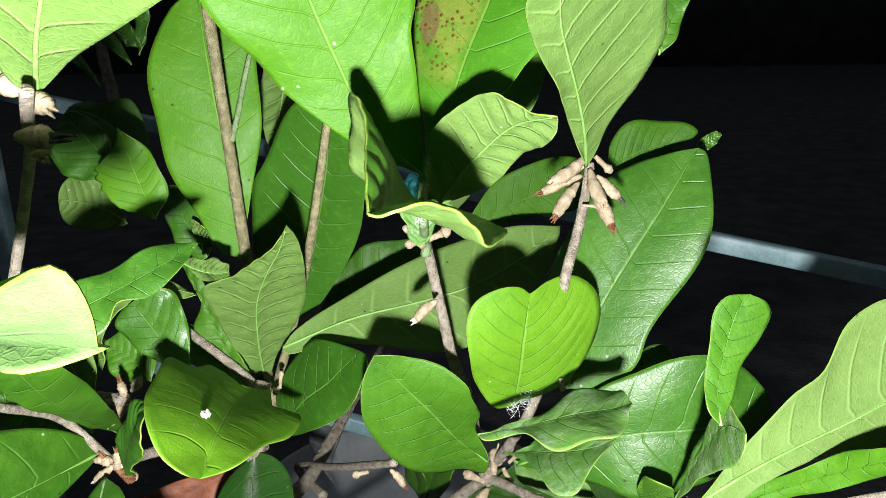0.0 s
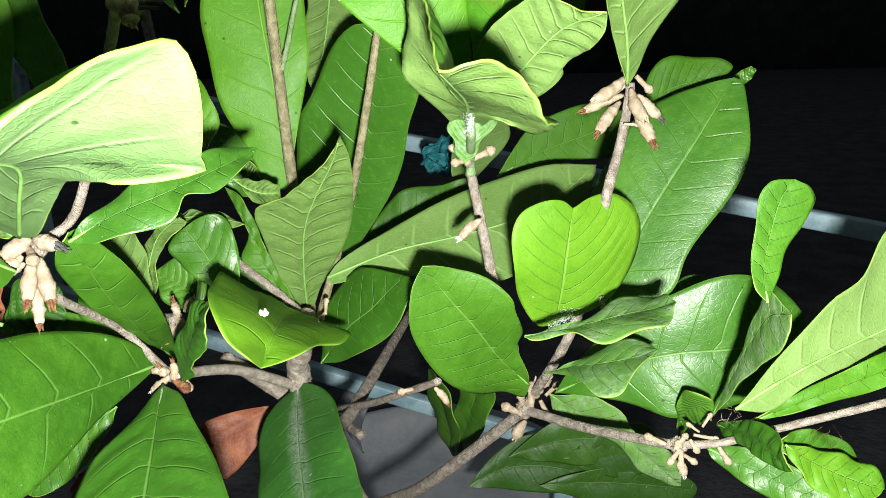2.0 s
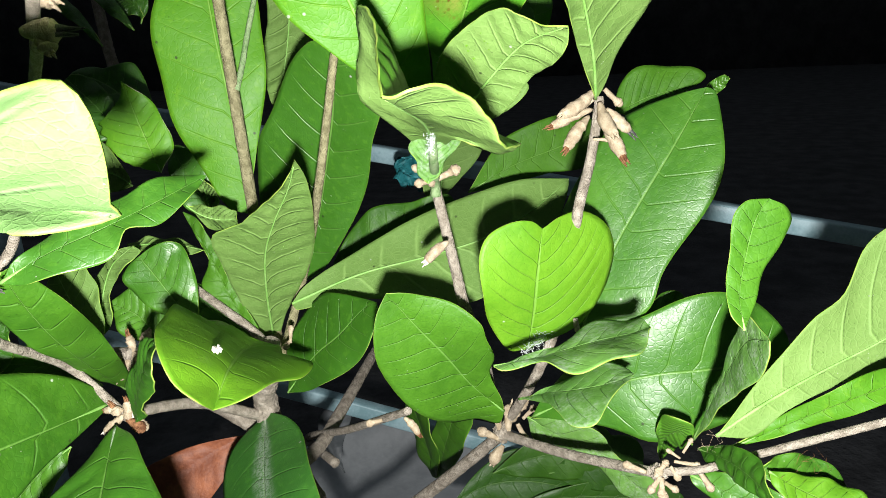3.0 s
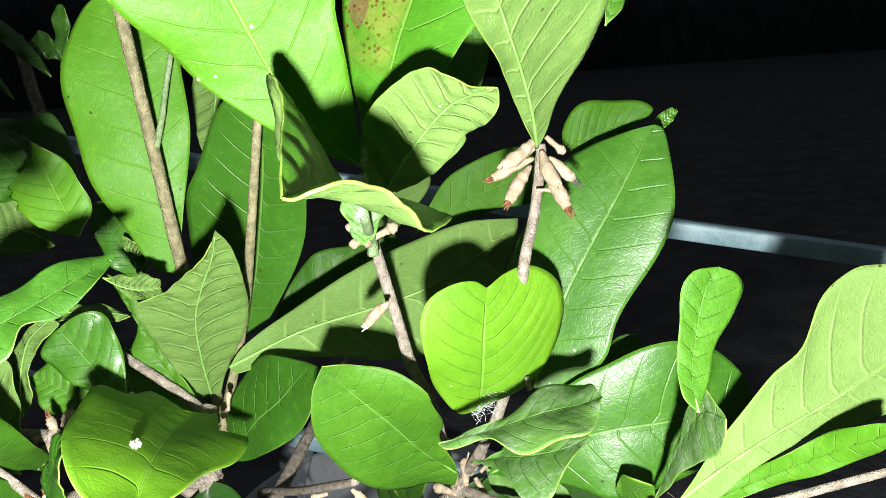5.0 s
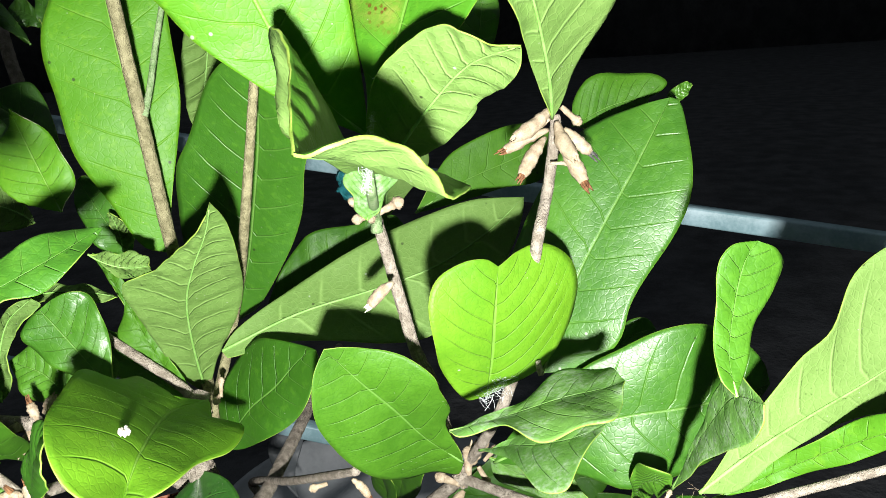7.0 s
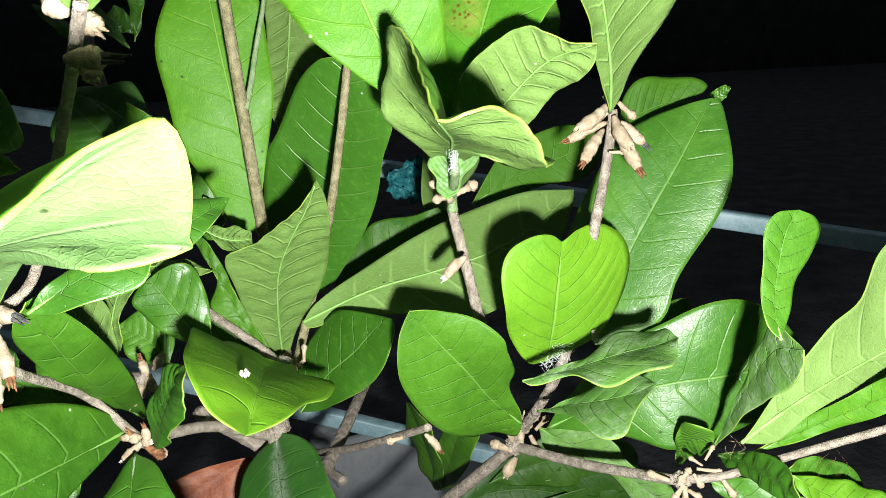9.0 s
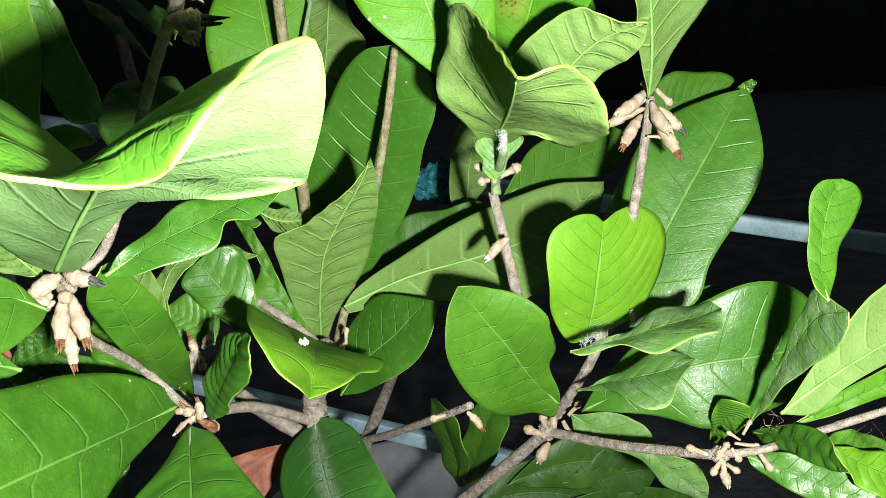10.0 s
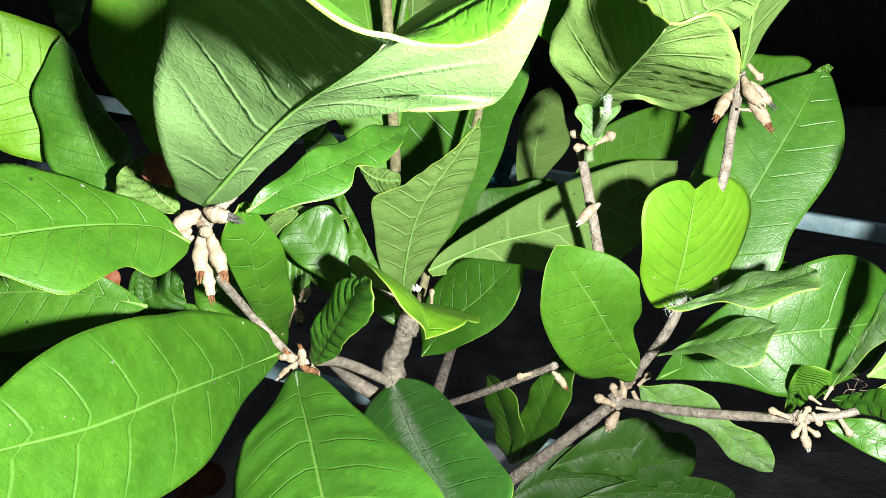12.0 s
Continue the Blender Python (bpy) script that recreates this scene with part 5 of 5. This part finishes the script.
flower((0.0012, 0.2042, 0.4615), (-0.0057, 0.2008, 0.4563), 0.0019, "white")
flower((0.0676, 0.1753, 0.3886), (0.0651, 0.1745, 0.3853), 0.0018, "ball")
flower((0.0685, 0.1752, 0.3882), (0.0684, 0.1742, 0.3838), 0.0019, "ball")
flower((0.0699, 0.1750, 0.3871), (0.0727, 0.1746, 0.3851), 0.0016, "ball")
flower((0.0685, 0.1745, 0.3852), (0.0696, 0.1736, 0.3806), 0.0016, "white")
flower((0.0676, 0.1758, 0.3911), (0.0697, 0.1764, 0.3937), 0.0015, "ball")
flower((0.0626, 0.1758, 0.3913), (0.0576, 0.1762, 0.3934), 0.0019, "ball")
flower((0.0666, 0.1755, 0.3898), (0.0676, 0.1758, 0.3911), 0.0019, "ball")
flower((0.0717, 0.1761, 0.3920), (0.0736, 0.1755, 0.3890), 0.0015, "ball")
flower((0.0737, 0.1766, 0.3939), (0.0798, 0.1764, 0.3928), 0.0013, "ball")
flower((0.0797, 0.1762, 0.3918), (0.0840, 0.1748, 0.3854), 0.0018, "ball")
flower((0.0738, 0.1769, 0.3955), (0.0708, 0.1773, 0.3976), 0.0011, "ball")
flower((0.0758, 0.1774, 0.3974), (0.0779, 0.1781, 0.4007), 0.0011, "ball")
flower((0.0180, 0.2415, 0.3660), (0.0120, 0.2420, 0.3689), 0.0028, "ball")
flower((0.0200, 0.2407, 0.3622), (0.0157, 0.2391, 0.3554), 0.0025, "bud")
flower((0.0246, 0.2432, 0.3733), (0.0255, 0.2447, 0.3800), 0.0028, "bud")
flower((0.0271, 0.2426, 0.3707), (0.0295, 0.2416, 0.3657), 0.0023, "ball")
flower((0.0259, 0.2440, 0.3770), (0.0306, 0.2450, 0.3813), 0.0023, "bud")
flower((0.0201, 0.2415, 0.3659), (0.0182, 0.2431, 0.3734), 0.0023, "ball")
flower((0.0297, 0.2435, 0.3744), (0.0336, 0.2443, 0.3780), 0.0020, "ball")
flower((0.0227, 0.2421, 0.3684), (0.0229, 0.2440, 0.3771), 0.0031, "ball")
flower((-0.0239, 0.1954, 0.4007), (-0.0276, 0.1952, 0.3999), 0.0017, "ball")
flower((-0.0152, 0.1965, 0.4005), (-0.0108, 0.1954, 0.3951), 0.0015, "dry")
flower((-0.1060, 0.1792, 0.4130), (-0.1118, 0.1781, 0.4082), 0.0016, "white")
flower((-0.1052, 0.1794, 0.4140), (-0.1025, 0.1794, 0.4135), 0.0016, "white")
flower((-0.1036, 0.1790, 0.4120), (-0.1006, 0.1785, 0.4095), 0.0028, "brown")
flower((-0.1066, 0.1794, 0.4140), (-0.1085, 0.1798, 0.4160), 0.0018, "dry")
flower((-0.1059, 0.1796, 0.4150), (-0.1116, 0.1796, 0.4151), 0.0014, "dry")
flower((-0.1031, 0.1794, 0.4135), (-0.1042, 0.1803, 0.4179), 0.0014, "dry")
flower((-0.1021, 0.1816, 0.4133), (-0.0996, 0.1804, 0.4087), 0.0019, "ball")
flower((-0.1083, 0.2047, 0.4277), (-0.1053, 0.2059, 0.4319), 0.0018, "bud")
flower((-0.1107, 0.2037, 0.4243), (-0.1172, 0.2014, 0.4160), 0.0022, "bud")
flower((-0.1139, 0.2038, 0.4245), (-0.1195, 0.2035, 0.4231), 0.0016, "dry")
flower((-0.1112, 0.2040, 0.4252), (-0.1127, 0.2056, 0.4305), 0.0016, "dry")
flower((-0.1094, 0.2037, 0.4243), (-0.1088, 0.2024, 0.4199), 0.0016, "dry")
flower((-0.1148, 0.2399, 0.4475), (-0.1169, 0.2385, 0.4424), 0.0020, "bud")
flower((-0.1114, 0.2394, 0.4459), (-0.1048, 0.2392, 0.4456), 0.0022, "bud")
flower((-0.0745, 0.1089, 0.5325), (-0.0678, 0.1088, 0.5322), 0.0025, "wisp")
flower((-0.0723, 0.1088, 0.5322), (-0.0698, 0.1079, 0.5285), 0.0019, "bud")
flower((-0.0719, 0.1107, 0.5398), (-0.0686, 0.1101, 0.5375), 0.0023, "bud")
flower((-0.0741, 0.1110, 0.5410), (-0.0773, 0.1117, 0.5434), 0.0023, "bud")
flower((-0.0600, 0.2240, 0.4195), (-0.0598, 0.2255, 0.4238), 0.0015, "ball")
flower((-0.0606, 0.2240, 0.4190), (-0.0618, 0.2238, 0.4172), 0.0016, "ball")
flake_at = (-0.0632, 0.1560, 0.4452)
stick_at = (0.0443, 0.2038, 0.4322)


# ---- small things that lie on the leaves
def tuft(a, b, r, n, skin, label):
    """Loose fine fibres caught round a leaf base or a knot."""
    SEED[0] += 1
    rnd = random.Random(SEED[0])
    a, b = Vector(a), Vector(b)
    bm = bmesh.new()
    for k in range(n if skin is not WEB else 2 * n):
        c = a.lerp(b, rnd.random()) + Vector((rnd.gauss(0, 0.4), rnd.gauss(0, 0.25), rnd.gauss(0, 0.4))) * r
        d = Vector((rnd.gauss(0, 1), rnd.gauss(0, 0.5), rnd.gauss(0, 1))).normalized() * r * rnd.uniform(0.3, 0.9)
        bend = Vector((rnd.gauss(0, 1), rnd.gauss(0, 0.5), rnd.gauss(0, 1))) * r * 0.22
        t = rnd.uniform(0.00003, 0.00007)
        tube(bm, [c - d, c + bend, c + d], (t, t * 0.6), 4, 5, 0.2, SEED[0] + k)
    return tagged(part("fibre_tuft", bm, skin), label, "fibre tuft", "tufts of fibre on the shrub")


tuft((0.0270, 0.1995, 0.4235), (0.0345, 0.1995, 0.4300), 0.0032, 34, WEB, "grey-white cobweb fibres on a leaf base")
tuft((-0.0004, 0.1836, 0.5072), (-0.0021, 0.1801, 0.4953), 0.0017, 60, WEB, "grey-white cobweb fibres on a leaf base")
tuft((0.0027, 0.1883, 0.5231), (-0.0000, 0.1841, 0.5089), 0.0011, 45, WEB, "grey-white cobweb fibres on a leaf base")
tuft((0.1035, 0.1631, 0.4007), (0.1172, 0.1644, 0.4027), 0.0045, 10, WITHERED, "dry brown fibres along a twig")
tuft((0.0799, 0.1696, 0.4058), (0.0938, 0.1689, 0.4011), 0.0039, 9, TAN, "tan withered fibres round a branch knot")

def flake():
    bm = bmesh.new()
    rnd = random.Random(5)
    for k in range(5):
        a = 6.283 * k / 5
        c = Vector(flake_at) + Vector((math.cos(a) * 0.0009, math.sin(a) * 0.0008, 0.0004 + 0.0003 * (k % 2)))
        lathe(bm, c - Vector((0.0007, 0, 0)), c + Vector((0.0007, 0, 0.0003)), [(0, 0.0002), (0.5, rnd.uniform(0.0007, 0.0011)), (1, 0.0002)], 8)
    return tagged(part("flake", bm, CREAM), "small white crumb lying on a leaf", "crumb")


flake()


def splinter():
    bm = bmesh.new()
    c = Vector(stick_at) + Vector((0, -0.003, 0))
    tube(bm, [c + Vector((-0.0003, 0, 0.0024)), c, c + Vector((0.0005, 0, -0.0022))], (0.0009, 0.0010), 8, 8, 0.2, 3)
    return tagged(part("splinter", bm, BARK), "short tan splinter stuck to a leaf", "splinter")


splinter()


# ---- rails, cloth and dish behind the shrub
def bar(name, a, b, width, depth_):
    """A flat steel bar with softly rounded edges from a to b."""
    a, b = Vector(a), Vector(b)
    d = (b - a).normalized()
    ref = Vector((0, 0, 1)) if abs(d.z) < 0.9 else Vector((0, 1, 0))
    up = (ref - d * d.dot(ref)).normalized()
    back = d.cross(up)
    bm = bmesh.new()
    ring = []
    for sx, sz in ((-1, -1), (1, -1), (1, 1), (-1, 1)):
        for k in range(3):
            q = math.pi / 2 * k / 2
            cx = sx * (depth_ / 2 - 0.0015) + 0.0015 * sx * (math.sin(q) if sx * sz > 0 else math.cos(q))
            cz = sz * (width / 2 - 0.0015) + 0.0015 * sz * (math.cos(q) if sx * sz > 0 else math.sin(q))
            ring.append((cx, cz))
    ring.sort(key=lambda p: math.atan2(p[1], p[0]))
    steps = 24
    rows = [[bm.verts.new(a.lerp(b, k / steps) + back * x + up * z) for x, z in ring] for k in range(steps + 1)]
    n = len(ring)
    for r0, r1 in zip(rows, rows[1:]):
        for j in range(n):
            bm.faces.new((r0[j], r0[(j + 1) % n], r1[(j + 1) % n], r1[j]))
    bm.faces.new(rows[0][::-1])
    bm.faces.new(rows[-1])
    return part(name, bm, METAL)



rack = tagged(new("plant_rack"), "low rack of dull blue-grey painted steel rails behind the shrub", "rack")
for a, b in (((-0.45, 0.672, 0.499), (0.62, 0.329, 0.338)), ((-0.488, 0.529, 0.362), (0.069, 0.508, 0.189))):
    bar("rail", a, b, 0.0125, 0.012).parent = rack
    for end in (a, b):
        bar("post", (end[0], end[1], end[2] + 0.01), (end[0], end[1], -0.01), 0.016, 0.016).parent = rack


def rag():
    """A crumpled strip of film knotted over the rail."""
    bm = bmesh.new()
    n = 16
    at = Vector((-0.023, 0.445, 0.446))
    rows = []
    for i in range(n + 1):
        row = []
        for j in range(n + 1):
            x, y = i / n - 0.5, j / n - 0.5
            k = Vector((x * 3.1, y * 3.1, 2.0))
            p = Vector((x * 0.030 + 0.006 * noise.noise(k), -0.004 + 0.009 * noise.noise(k * 1.9) - 0.006 * abs(y), y * 0.036 * (0.7 + 0.5 * x) + 0.006 * noise.noise(k * 2.3)))
            row.append(bm.verts.new(at + p))
        rows.append(row)
    for i in range(n):
        for j in range(n):
            bm.faces.new((rows[i][j], rows[i + 1][j], rows[i + 1][j + 1], rows[i][j + 1]))
    bmesh.ops.solidify(bm, geom=bm.faces[:], thickness=0.0006)
    return tagged(part("plastic_strip", bm, TEAL), "crumpled teal plastic strip tied round the steel rail", "plastic strip")


rag()


def dish():
    """A shallow round dish with a rolled rim, on the ground."""
    bm = bmesh.new()
    at = Vector((-0.057, 0.661, 0.000))
    prof = [(0.0, 0.012), (0.12, 0.012), (0.15, 0.02), (0.163, 0.045), (0.168, 0.056), (0.174, 0.058), (0.178, 0.054), (0.176, 0.048), (0.168, 0.02), (0.16, 0.004), (0.0, 0.004)]
    n = 72
    rows = []
    for r, z in prof:
        rows.append([bm.verts.new(at + Vector((r * math.cos(6.28319 * k / n), r * math.sin(6.28319 * k / n), z - 0.004))) for k in range(n)] if r else [bm.verts.new(at + Vector((0, 0, z - 0.004)))])
    for a, b in zip(rows, rows[1:]):
        for k in range(n):
            q = (k + 1) % n
            if len(a) == 1:
                bm.faces.new((a[0], b[k], b[q]))
            elif len(b) == 1:
                bm.faces.new((a[k], b[0], a[q]))
            else:
                bm.faces.new((a[k], b[k], b[q], a[q]))
    bmesh.ops.recalc_face_normals(bm, faces=bm.faces[:])
    return tagged(part("dish", bm, PALE_POT), "pale grey plastic dish lying on the dark ground", "dish")


dish()
